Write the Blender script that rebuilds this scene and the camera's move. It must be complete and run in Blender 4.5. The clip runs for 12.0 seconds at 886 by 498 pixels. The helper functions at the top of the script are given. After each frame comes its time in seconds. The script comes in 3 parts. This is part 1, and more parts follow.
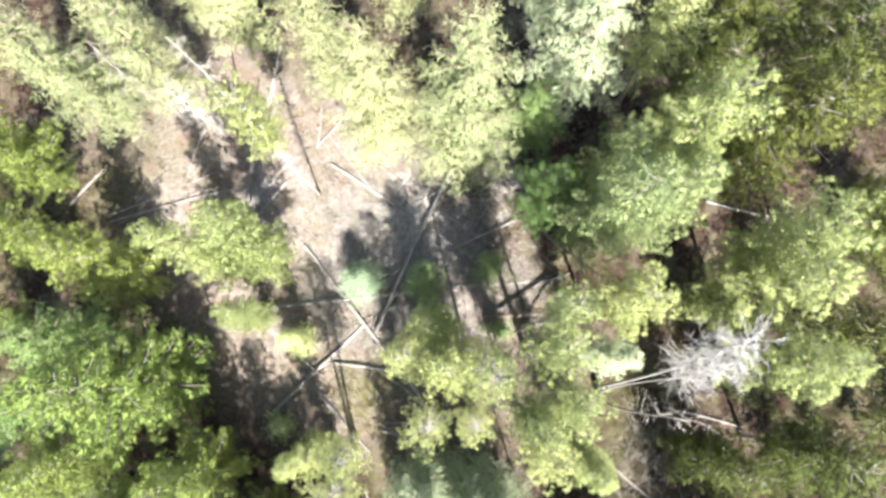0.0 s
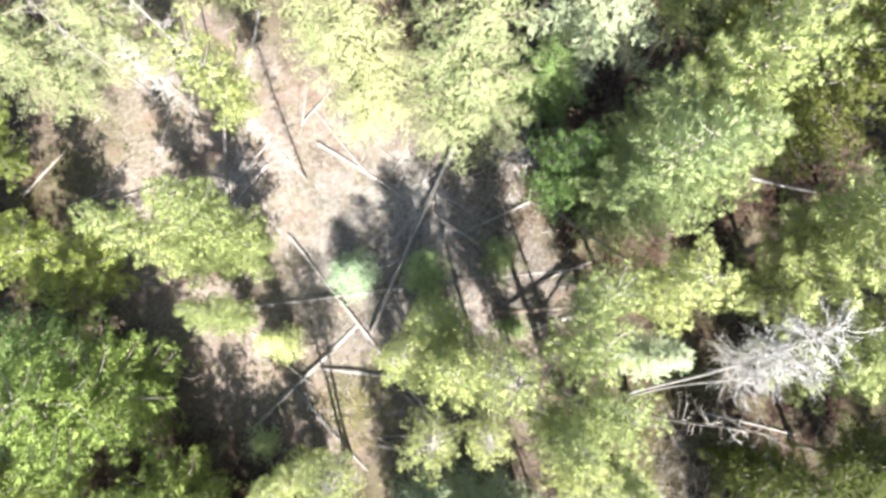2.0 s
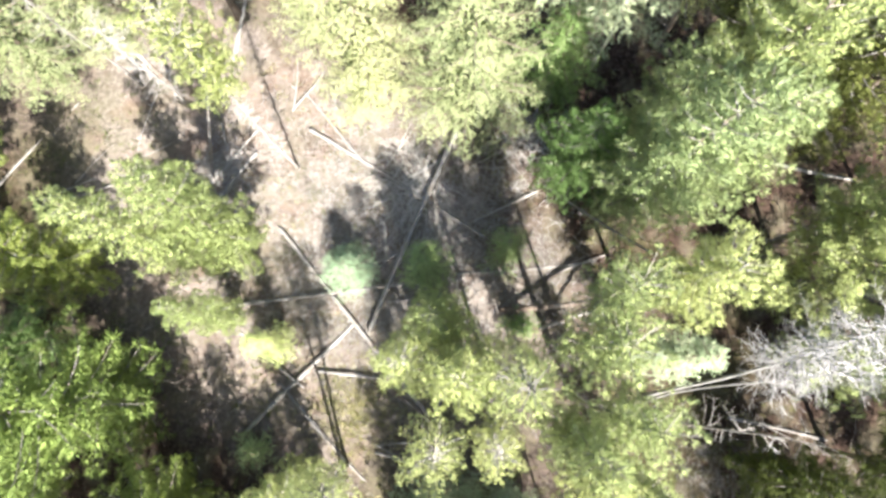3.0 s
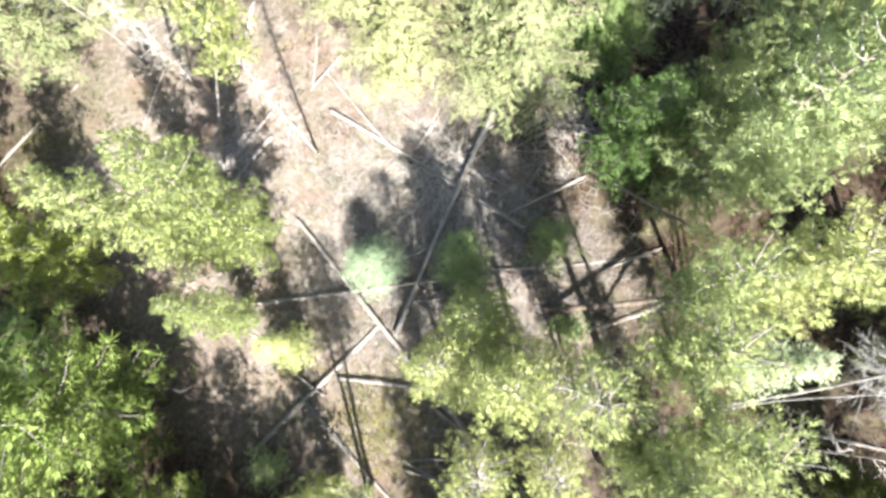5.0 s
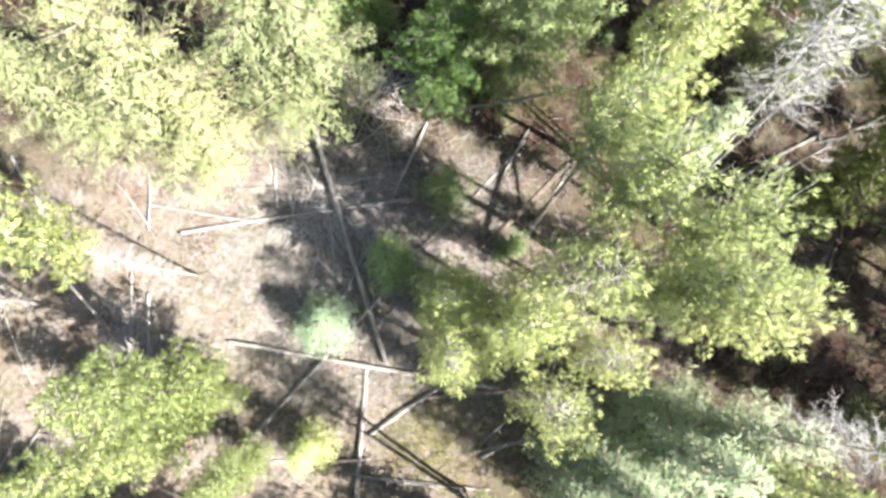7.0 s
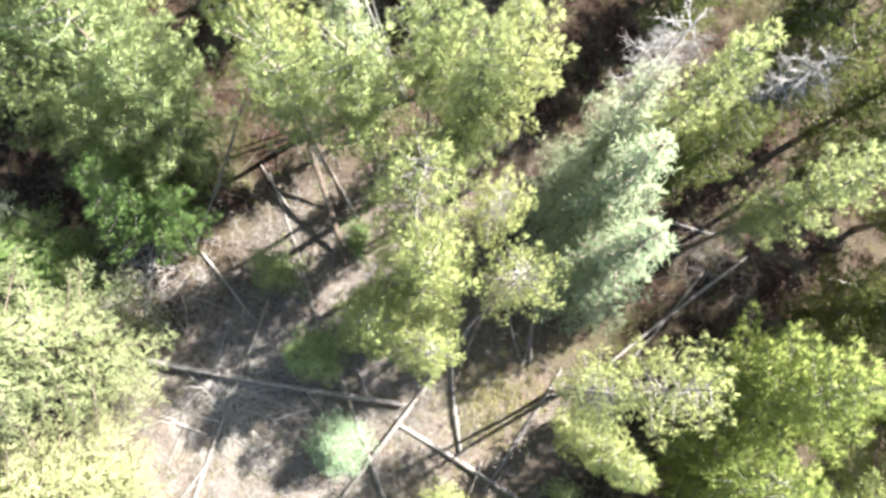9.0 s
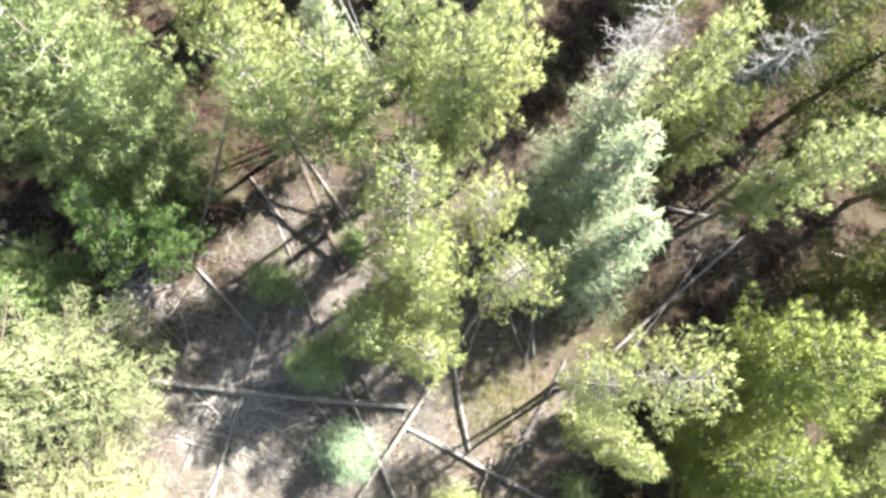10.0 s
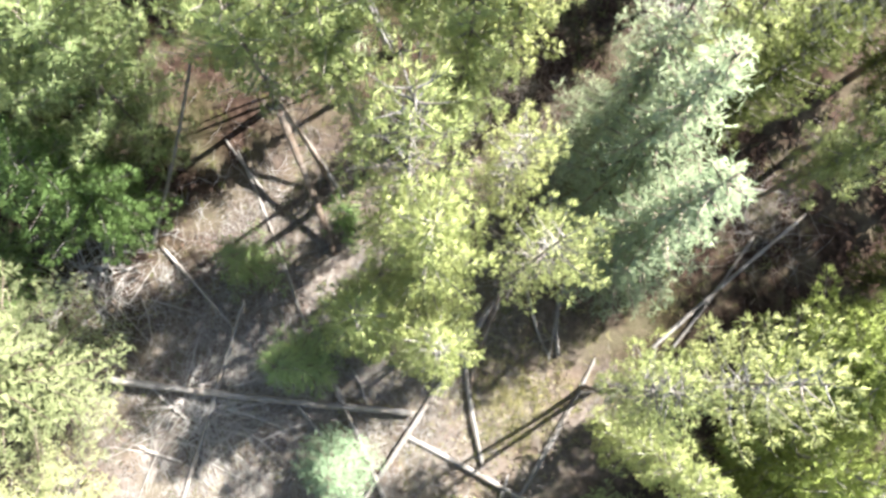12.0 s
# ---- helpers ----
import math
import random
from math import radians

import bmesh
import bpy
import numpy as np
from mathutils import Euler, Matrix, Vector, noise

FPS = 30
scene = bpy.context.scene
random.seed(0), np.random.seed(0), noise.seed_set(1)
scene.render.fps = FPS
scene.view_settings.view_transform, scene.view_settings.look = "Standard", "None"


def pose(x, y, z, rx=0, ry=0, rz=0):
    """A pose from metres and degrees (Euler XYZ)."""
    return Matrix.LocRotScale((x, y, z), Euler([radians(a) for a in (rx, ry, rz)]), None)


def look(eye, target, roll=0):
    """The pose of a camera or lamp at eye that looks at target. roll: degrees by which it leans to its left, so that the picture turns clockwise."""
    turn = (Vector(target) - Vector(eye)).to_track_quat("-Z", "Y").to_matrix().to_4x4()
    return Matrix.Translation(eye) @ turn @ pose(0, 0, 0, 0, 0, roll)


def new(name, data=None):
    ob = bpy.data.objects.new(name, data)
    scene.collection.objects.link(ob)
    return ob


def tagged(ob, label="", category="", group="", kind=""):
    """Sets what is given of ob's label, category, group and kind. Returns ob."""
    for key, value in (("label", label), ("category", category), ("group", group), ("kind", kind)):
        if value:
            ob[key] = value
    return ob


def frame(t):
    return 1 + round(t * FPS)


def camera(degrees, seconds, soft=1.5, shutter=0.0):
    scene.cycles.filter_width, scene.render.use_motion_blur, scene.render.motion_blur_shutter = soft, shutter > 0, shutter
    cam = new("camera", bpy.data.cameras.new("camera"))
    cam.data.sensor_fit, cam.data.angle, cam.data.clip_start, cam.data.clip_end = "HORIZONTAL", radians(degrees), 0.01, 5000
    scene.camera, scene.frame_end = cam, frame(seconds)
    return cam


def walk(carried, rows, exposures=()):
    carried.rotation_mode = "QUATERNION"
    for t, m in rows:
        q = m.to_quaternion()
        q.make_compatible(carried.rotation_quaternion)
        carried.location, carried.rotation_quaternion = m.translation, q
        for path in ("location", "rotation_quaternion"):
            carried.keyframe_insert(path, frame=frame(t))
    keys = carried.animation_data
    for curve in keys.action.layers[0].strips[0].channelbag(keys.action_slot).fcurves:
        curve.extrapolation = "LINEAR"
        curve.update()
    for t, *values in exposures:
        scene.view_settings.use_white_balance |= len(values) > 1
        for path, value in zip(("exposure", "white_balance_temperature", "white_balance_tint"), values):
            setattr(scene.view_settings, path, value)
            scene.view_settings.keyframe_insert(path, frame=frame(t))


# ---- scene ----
cam = camera(61.3, 12.0, soft=3.0)
PATH = [
    (0, (-0.071, 0.095, 37.672), (-0.103, 0.361, 35.69), -7.5),
    (0.5, (-0.145, 0.079, 36.494), (-0.175, 0.347, 34.512), -7.3),
    (1, (-0.228, 0.047, 35.265), (-0.259, 0.318, 33.284), -7.6),
    (1.5, (-0.248, 0.041, 34.068), (-0.28, 0.313, 32.087), -8.2),
    (2, (-0.24, 0.026, 32.894), (-0.276, 0.301, 30.913), -9.1),
    (2.5, (-0.245, -0.003, 31.717), (-0.285, 0.275, 29.736), -10.0),
    (3, (-0.335, -0.038, 30.52), (-0.374, 0.243, 28.54), -9.8),
    (3.2, (-0.444, 0.01, 30.155), (-0.481, 0.289, 28.175), -10.2),
    (4.8, (-1.055, 0.007, 27.279), (-1.143, 0.302, 25.303), -18.8),
    (5, (-1.1, 0.051, 27.228), (-1.185, 0.343, 25.251), -18.1),
    (5.5, (-1.387, -0.007, 27.212), (-1.474, 0.288, 25.236), -15.6),
    (6, (-2.046, 0.046, 27.383), (-2.056, 0.333, 25.404), -7.4),
    (6.5, (-2.437, 0.479, 27.408), (-2.32, 0.699, 25.424), 3.5),
    (7, (-2.489, 0.913, 27.363), (-2.292, 1.041, 25.377), 14.4),
    (7.5, (-2.52, 1.302, 27.409), (-2.273, 1.322, 25.425), 26.3),
    (7.7, (-2.535, 1.221, 27.411), (-2.266, 1.198, 25.429), 27.0),
    (8.1, (-2.475, 1.071, 27.361), (-2.210, 0.995, 25.380), 24.5),
    (8.5, (-2.343, 0.743, 27.251), (-2.093, 0.620, 25.270), 22.1),
    (8.9, (-2.210, 0.414, 27.140), (-1.978, 0.259, 25.160), 20.3),
    (9.3, (-2.15, 0.264, 27.09), (-1.929, 0.094, 25.11), 19.3),
    (9.5, (-2.09, 0.16, 27.151), (-1.873, -0.002, 25.17), 18.3),
    (10, (-2.032, 0.152, 27.059), (-1.819, -0.004, 25.077), 17.2),
    (10.5, (-2.06, 0.156, 26.132), (-1.846, 0.008, 24.149), 16.3),
    (11, (-2.125, 0.141, 25.088), (-1.912, -0.006, 23.105), 16.1),
    (11.5, (-2.148, 0.158, 24.019), (-1.934, 0.012, 22.036), 15.8),
    (12, (-2.104, 0.164, 22.877), (-1.894, 0.021, 20.893), 15.6),
]
walk(cam, [(t, look(eye, target, roll)) for t, eye, target, roll in PATH])

# ---- world, sun, exposure ----
SUN_TO = Vector((-0.295, 0.955, 0.0)).normalized()      # the way that shadows fall on the ground
SUN_UP = 51.0
scene.view_settings.exposure = 2.59
world = bpy.data.worlds.new("sky")
scene.world = world
world.use_nodes = True
wn = world.node_tree.nodes
sky = wn.new("ShaderNodeTexSky")
sky.sky_type = "NISHITA"
sky.sun_disc = False
sky.sun_elevation = radians(SUN_UP)
sky.sun_rotation = math.atan2(-SUN_TO.x, -SUN_TO.y)
world.node_tree.links.new(sky.outputs[0], wn["Background"].inputs[0])
wn["Background"].inputs[1].default_value = 0.060
lamp = bpy.data.lights.new("sun", "SUN")
lamp.energy, lamp.angle, lamp.color = 4.85, radians(0.55), (1.0, 0.97, 0.91)
sun = new("sun", lamp)
c = math.cos(radians(SUN_UP))
sun.matrix_world = look((0, 0, 60), (SUN_TO.x * c, SUN_TO.y * c, 60 - math.sin(radians(SUN_UP))))


# ---- materials ----
def material(name, rough=0.8, spec=0.2):
    m = bpy.data.materials.new(name)
    m.use_nodes = True
    b = m.node_tree.nodes["Principled BSDF"]
    b.inputs["Roughness"].default_value = rough
    b.inputs["Specular IOR Level"].default_value = spec
    return m, m.node_tree.nodes, m.node_tree.links, b


def noise_node(n, l, vec, scale, detail=5.0, rough=0.6):
    t = n.new("ShaderNodeTexNoise")
    t.inputs["Scale"].default_value = scale
    t.inputs["Detail"].default_value = detail
    t.inputs["Roughness"].default_value = rough
    l.new(vec, t.inputs["Vector"])
    return t.outputs["Fac"]


def ramp(n, l, fac, *stops):
    r = n.new("ShaderNodeValToRGB")
    e = r.color_ramp.elements
    while len(e) < len(stops):
        e.new(0.5)
    for k, (pos, col) in enumerate(stops):
        e[k].position, e[k].color = pos, (*col, 1) if len(col) == 3 else col
    l.new(fac, r.inputs[0])
    return r.outputs[0]


def mix(n, l, fac, a, b, kind="MIX"):
    m = n.new("ShaderNodeMix")
    m.data_type, m.blend_type = "RGBA", kind
    if isinstance(fac, float):
        m.inputs[0].default_value = fac
    else:
        l.new(fac, m.inputs[0])
    for sock, v in ((m.inputs[6], a), (m.inputs[7], b)):
        if isinstance(v, tuple):
            sock.default_value = (*v, 1)
        else:
            l.new(v, sock)
    return m.outputs[2]


def bump(n, l, b, height, strength, distance):
    k = n.new("ShaderNodeBump")
    k.inputs["Strength"].default_value = strength
    k.inputs["Distance"].default_value = distance
    l.new(height, k.inputs["Height"])
    l.new(k.outputs[0], b.inputs["Normal"])


def mix3(a, b):
    return tuple(0.5 * (x + y) for x, y in zip(a, b))


def needle_material(name, dark, mid, light, through_light=0.36):
    """Needles: colour by tuft piece, by tree and by patch of the crown; light shines through in part."""
    m, n, l, b = material(name, 0.55, 0.12)
    geo, info, tc = n.new("ShaderNodeNewGeometry"), n.new("ShaderNodeObjectInfo"), n.new("ShaderNodeTexCoord")
    col = ramp(n, l, geo.outputs["Random Per Island"], (0.0, mix3(dark, mid)), (0.5, mid), (1.0, mix3(light, mid)))
    patch = noise_node(n, l, tc.outputs["Object"], 0.8, 3.0)
    col = mix(n, l, ramp(n, l, patch, (0.35, (0, 0, 0)), (0.65, (1, 1, 1))), col, mix(n, l, 0.35, col, light))
    clump = noise_node(n, l, tc.outputs["Object"], 2.6, 2.0)
    col = mix(n, l, ramp(n, l, clump, (0.36, (0.75, 0.75, 0.75)), (0.56, (0, 0, 0))), col, mix(n, l, 0.8, col, (0.60, 0.66, 0.58), "MULTIPLY"))
    hsv = n.new("ShaderNodeHueSaturation")
    span = n.new("ShaderNodeMapRange")
    span.inputs[3].default_value, span.inputs[4].default_value = 0.488, 0.512
    l.new(info.outputs["Random"], span.inputs[0])
    l.new(span.outputs[0], hsv.inputs["Hue"])
    tone = n.new("ShaderNodeMapRange")
    tone.inputs[3].default_value, tone.inputs[4].default_value = 1.12, 0.88
    l.new(info.outputs["Random"], tone.inputs[0])
    l.new(tone.outputs[0], hsv.inputs["Value"])
    l.new(col, hsv.inputs["Color"])
    l.new(hsv.outputs[0], b.inputs["Base Color"])
    tr, mx = n.new("ShaderNodeBsdfTranslucent"), n.new("ShaderNodeMixShader")
    thin = n.new("ShaderNodeGamma")         # light that has passed a needle is paler than what it throws back
    thin.inputs["Gamma"].default_value = 0.67
    l.new(hsv.outputs[0], thin.inputs["Color"])
    l.new(thin.outputs[0], tr.inputs["Color"])
    mx.inputs[0].default_value = through_light
    l.new(b.outputs[0], mx.inputs[1])
    l.new(tr.outputs[0], mx.inputs[2])
    l.new(mx.outputs[0], n["Material Output"].inputs["Surface"])
    return m


def wood_material(name, dark, light, patchy, scale=6.0, rough=0.85):
    """Bark or bare weathered wood, streaked along the stem (the object's z)."""
    m, n, l, b = material(name, rough, 0.2)
    tc, mp, info = n.new("ShaderNodeTexCoord"), n.new("ShaderNodeMapping"), n.new("ShaderNodeObjectInfo")
    mp.inputs["Scale"].default_value = (scale, scale, scale * 0.12)
    l.new(tc.outputs["Object"], mp.inputs["Vector"])
    streak = noise_node(n, l, mp.outputs[0], 4.0, 8.0, 0.7)
    blotch = noise_node(n, l, tc.outputs["Object"], 1.3, 4.0)
    col = ramp(n, l, streak, (0.3, dark), (0.7, light))
    col = mix(n, l, ramp(n, l, blotch, (0.45, (0, 0, 0)), (0.6, (0.8, 0.8, 0.8))), col, patchy)
    hsv, span = n.new("ShaderNodeHueSaturation"), n.new("ShaderNodeMapRange")
    span.inputs[3].default_value, span.inputs[4].default_value = 0.75, 1.25
    l.new(info.outputs["Random"], span.inputs[0])
    l.new(span.outputs[0], hsv.inputs["Value"])
    l.new(col, hsv.inputs["Color"])
    l.new(hsv.outputs[0], b.inputs["Base Color"])
    bump(n, l, b, streak, 0.7, 0.03)
    return m


def ground_material():
    m, n, l, b = material("forest_floor", 0.95, 0.1)
    tc = n.new("ShaderNodeTexCoord")
    p = tc.outputs["Object"]
    big, mid, fine, grit = (noise_node(n, l, p, s, d, 0.62) for s, d in ((0.16, 4.0), (0.9, 6.0), (5.0, 8.0), (28.0, 6.0)))
    # needle litter, its brown taken darker to stand for the trees' shade
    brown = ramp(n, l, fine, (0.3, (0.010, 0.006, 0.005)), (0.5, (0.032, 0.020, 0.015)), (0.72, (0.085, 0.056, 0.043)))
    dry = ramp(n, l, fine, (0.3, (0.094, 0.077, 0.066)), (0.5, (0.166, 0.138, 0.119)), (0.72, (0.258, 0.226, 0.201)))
    straw = ramp(n, l, grit, (0.3, (0.050, 0.042, 0.028)), (0.7, (0.165, 0.142, 0.098)))
    # the open glade is drier and paler; litter under trees has shade painted in
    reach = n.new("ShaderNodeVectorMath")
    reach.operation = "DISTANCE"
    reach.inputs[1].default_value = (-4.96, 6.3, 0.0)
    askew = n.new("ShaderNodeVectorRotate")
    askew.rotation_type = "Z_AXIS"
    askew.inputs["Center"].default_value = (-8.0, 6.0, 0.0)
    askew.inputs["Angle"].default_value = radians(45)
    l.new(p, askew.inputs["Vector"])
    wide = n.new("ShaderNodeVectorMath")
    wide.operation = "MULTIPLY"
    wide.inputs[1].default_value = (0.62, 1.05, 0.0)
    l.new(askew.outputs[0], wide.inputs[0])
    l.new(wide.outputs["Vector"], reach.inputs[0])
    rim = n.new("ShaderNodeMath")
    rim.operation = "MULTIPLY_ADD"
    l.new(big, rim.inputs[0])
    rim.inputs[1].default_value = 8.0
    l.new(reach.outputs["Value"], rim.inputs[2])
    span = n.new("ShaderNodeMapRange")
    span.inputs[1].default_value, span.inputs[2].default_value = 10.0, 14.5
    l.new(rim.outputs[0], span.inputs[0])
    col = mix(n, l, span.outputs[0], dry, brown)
    col = mix(n, l, ramp(n, l, mid, (0.46, (0, 0, 0)), (0.62, (0.6, 0.6, 0.6))), col, straw)
    patch = noise_node(n, l, p, 0.55, 5.0, 0.7)
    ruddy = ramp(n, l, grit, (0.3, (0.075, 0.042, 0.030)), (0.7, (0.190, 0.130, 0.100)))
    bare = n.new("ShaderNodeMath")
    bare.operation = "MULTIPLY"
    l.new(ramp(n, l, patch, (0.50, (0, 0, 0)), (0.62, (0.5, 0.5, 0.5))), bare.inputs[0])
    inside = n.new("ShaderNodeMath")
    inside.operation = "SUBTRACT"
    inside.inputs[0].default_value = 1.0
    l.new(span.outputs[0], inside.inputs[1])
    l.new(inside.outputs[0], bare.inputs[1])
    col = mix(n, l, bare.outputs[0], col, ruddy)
    moss = ramp(n, l, grit, (0.3, (0.035, 0.040, 0.012)), (0.7, (0.120, 0.125, 0.040)))
    col = mix(n, l, ramp(n, l, noise_node(n, l, p, 1.7, 4.0, 0.7), (0.60, (0, 0, 0)), (0.68, (0.7, 0.7, 0.7))), col, moss)
    green = ramp(n, l, grit, (0.3, (0.03, 0.042, 0.012)), (0.7, (0.11, 0.125, 0.045)))
    col = mix(n, l, ramp(n, l, big, (0.52, (0, 0, 0)), (0.66, (0.25, 0.25, 0.25))), col, green)
    l.new(col, b.inputs["Base Color"])
    both = n.new("ShaderNodeMath")
    l.new(fine, both.inputs[0])
    l.new(grit, both.inputs[1])
    bump(n, l, b, both.outputs[0], 0.9, 0.05)
    return m


NEEDLE = {
    "yellow": needle_material("needles_yellow_green", (0.241, 0.337, 0.114), (0.416, 0.454, 0.185), (0.508, 0.546, 0.223)),
    "green": needle_material("needles_mid_green", (0.154, 0.236, 0.056), (0.265, 0.321, 0.090), (0.323, 0.385, 0.109)),
    "pale": needle_material("needles_pale_green", (0.188, 0.275, 0.144), (0.324, 0.373, 0.232), (0.395, 0.447, 0.279)),
    "fresh": needle_material("needles_fresh_green", (0.187, 0.283, 0.108), (0.323, 0.383, 0.175), (0.395, 0.459, 0.210)),
    # olive hue, darkened further so that deep-wood shade is in the colour
    "olive": needle_material("needles_olive_shaded", (0.072, 0.108, 0.025), (0.125, 0.146, 0.041), (0.153, 0.175, 0.048)),
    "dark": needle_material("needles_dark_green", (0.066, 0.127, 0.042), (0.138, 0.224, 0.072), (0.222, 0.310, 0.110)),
    "young": needle_material("needles_young_green", (0.122, 0.203, 0.070), (0.211, 0.274, 0.112), (0.257, 0.329, 0.134)),
    "soft": needle_material("needles_soft_yellow_green", (0.170, 0.230, 0.099), (0.292, 0.311, 0.159), (0.356, 0.373, 0.191)),
    "blue": needle_material("needles_blue_green", (0.170, 0.279, 0.150), (0.292, 0.378, 0.241), (0.355, 0.454, 0.289)),
}
BARK = wood_material("bark", (0.09, 0.065, 0.05), (0.24, 0.19, 0.15), (0.30, 0.25, 0.21))
GREY_WOOD = wood_material("weathered_grey_wood", (0.12, 0.110, 0.103), (0.35, 0.33, 0.315), (0.22, 0.185, 0.155))
PALE_WOOD = wood_material("bleached_wood", (0.20, 0.185, 0.17), (0.42, 0.40, 0.38), (0.30, 0.27, 0.245))
SILVER_WOOD = wood_material("silver_grey_wood", (0.16, 0.150, 0.145), (0.40, 0.385, 0.375), (0.27, 0.25, 0.235))
BROWN_WOOD = wood_material("brown_log_wood", (0.07, 0.05, 0.038), (0.21, 0.16, 0.125), (0.28, 0.24, 0.205))
GRASS = needle_material("grass_blades", (0.10, 0.11, 0.03), (0.22, 0.22, 0.08), (0.42, 0.38, 0.20), 0.3)
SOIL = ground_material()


# ---- ground ----
def ground_z(x, y):
    base = -0.75 + 0.07 * max(-20.0, min(x, 10.0))
    return base + 0.14 * noise.noise((x * 0.35, y * 0.35, 0)) + 0.05 * noise.noise((x * 1.3, y * 1.3, 5))


def mesh_from(name, verts, faces, mat=None, smooth=False):
    me = bpy.data.meshes.new(name)
    me.from_pydata(verts, [], faces)
    if smooth:
        me.polygons.foreach_set("use_smooth", [True] * len(me.polygons))
    if mat:
        me.materials.append(mat)
    me.update()
    return me


def build_ground():
    steps = [0.4 * k for k in range(76)]
    while steps[-1] < 2600:
        steps.append(steps[-1] + (steps[-1] - steps[-2]) * 1.25)
    line = [-s for s in reversed(steps[1:])] + steps
    k = len(line)
    verts = [(x, y, ground_z(x, y)) for y in line for x in line]
    faces = [(j * k + i, j * k + i + 1, j * k + k + i + 1, j * k + k + i) for j in range(k - 1) for i in range(k - 1)]
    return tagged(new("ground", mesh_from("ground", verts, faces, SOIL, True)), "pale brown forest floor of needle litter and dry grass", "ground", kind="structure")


build_ground()


# ---- stems, twigs and needles as meshes ----
class Shape:
    """Gathers tubes and small blades; mesh() makes one mesh of them."""

    def __init__(self):
        self.v, self.f, self.n = [], [], []

    def tube(self, pts, radii, sides=5, cap=True):
        start = len(self.v)
        for k, p in enumerate(pts):
            a = pts[min(k + 1, len(pts) - 1)] - pts[max(k - 1, 0)]
            a = a.normalized() if a.length > 1e-6 else Vector((0, 0, 1))
            side = a.cross(Vector((0.31, 0.17, 0.93)) if abs(a.z) < 0.9 else Vector((1, 0, 0))).normalized()
            up = a.cross(side)
            for s in range(sides):
                w = 2 * math.pi * s / sides
                self.v.append(p + (side * math.cos(w) + up * math.sin(w)) * radii[k])
        for k in range(len(pts) - 1):
            for s in range(sides):
                i, j = start + k * sides + s, start + k * sides + (s + 1) % sides
                self.f.append((i, j, j + sides, i + sides))
        if cap:
            self.f.append(tuple(start + s for s in reversed(range(sides))))
            end = start + (len(pts) - 1) * sides
            self.f.append(tuple(end + s for s in range(sides)))

    def blade(self, p, way, flat, length, width, out=None):
        """A slim three-cornered needle spray at p, pointing along way; out: the way in which its clump swells, for soft shading."""
        k, w = len(self.v), flat * (width * 0.5)
        out = out or way.cross(flat)
        if way.cross(flat).dot(out) > 0:
            w = -w
        self.v += [p - w, p + w, p + way * length]
        self.n += [out, out, out]
        self.f.append((k, k + 1, k + 2))

    def mesh(self, name, mat, smooth=False):
        me = mesh_from(name, self.v, self.f, mat, smooth)
        if self.n and len(self.n) == len(self.v):
            me.polygons.foreach_set("use_smooth", [True] * len(me.polygons))
            me.normals_split_custom_set_from_vertices(self.n)
        return me


def unit(rng):
    while True:
        v = Vector((rng.uniform(-1, 1), rng.uniform(-1, 1), rng.uniform(-1, 1)))
        if 0.05 < v.length < 1:
            return v.normalized()


def trunk_shape(rng, height, radius, bend=0.12, top=0.12):
    s, pts, radii = Shape(), [], []
    ph, ph2 = rng.uniform(0, 6), rng.uniform(0, 6)
    for k in range(13):
        u = k / 12
        pts.append(Vector((bend * math.sin(3.1 * u + ph) * u * (1 - u) * 3, bend * math.sin(2.6 * u + ph2) * u * (1 - u) * 3, u * height)))
        radii.append(radius * ((1 - u) * (1 - top) + top + (0.45 if k == 0 else 0.12 if k == 1 else 0)))
    s.tube(pts, radii, 9)
    return s, pts


def along(pts, u):
    f = min(max(u, 0), 0.9999) * (len(pts) - 1)
    k = int(f)
    return pts[k].lerp(pts[k + 1], f - k)


def tuft(s, rng, p, way, size, count):
    """One shoot: a small rounded brush of needle sprays round p that leans along way."""
    for _ in range(count):
        off = (unit(rng) + way * 0.45).normalized()
        d = (off * 0.75 + way * 0.55 + unit(rng) * 0.45).normalized()
        flat = d.cross(unit(rng))
        if flat.length > 0.05:
            s.blade(p + off * (size * rng.uniform(0.15, 0.75)), d, flat.normalized(), size * rng.uniform(0.7, 1.2), size * rng.uniform(0.15, 0.24), (off + way * 0.25 + unit(rng) * 0.15).normalized())


def inner_sprays(s, rng, p, out, length, count, most=0.19):
    """Broad shaded sprays along the inner part of a branch, which close the crown to the light."""
    big = min(most, 0.05 + 0.10 * length)
    for _ in range(count):
        c = p + out * (length * rng.uniform(0.06, 0.42)) + unit(rng) * (0.11 * length)
        d = (out + unit(rng) * 0.9).normalized()
        flat = d.cross(unit(rng))
        if flat.length > 0.05:
            s.blade(c, d, flat.normalized(), big * rng.uniform(0.8, 1.4), big * rng.uniform(0.4, 0.7), (out * 0.5 + unit(rng)).normalized())


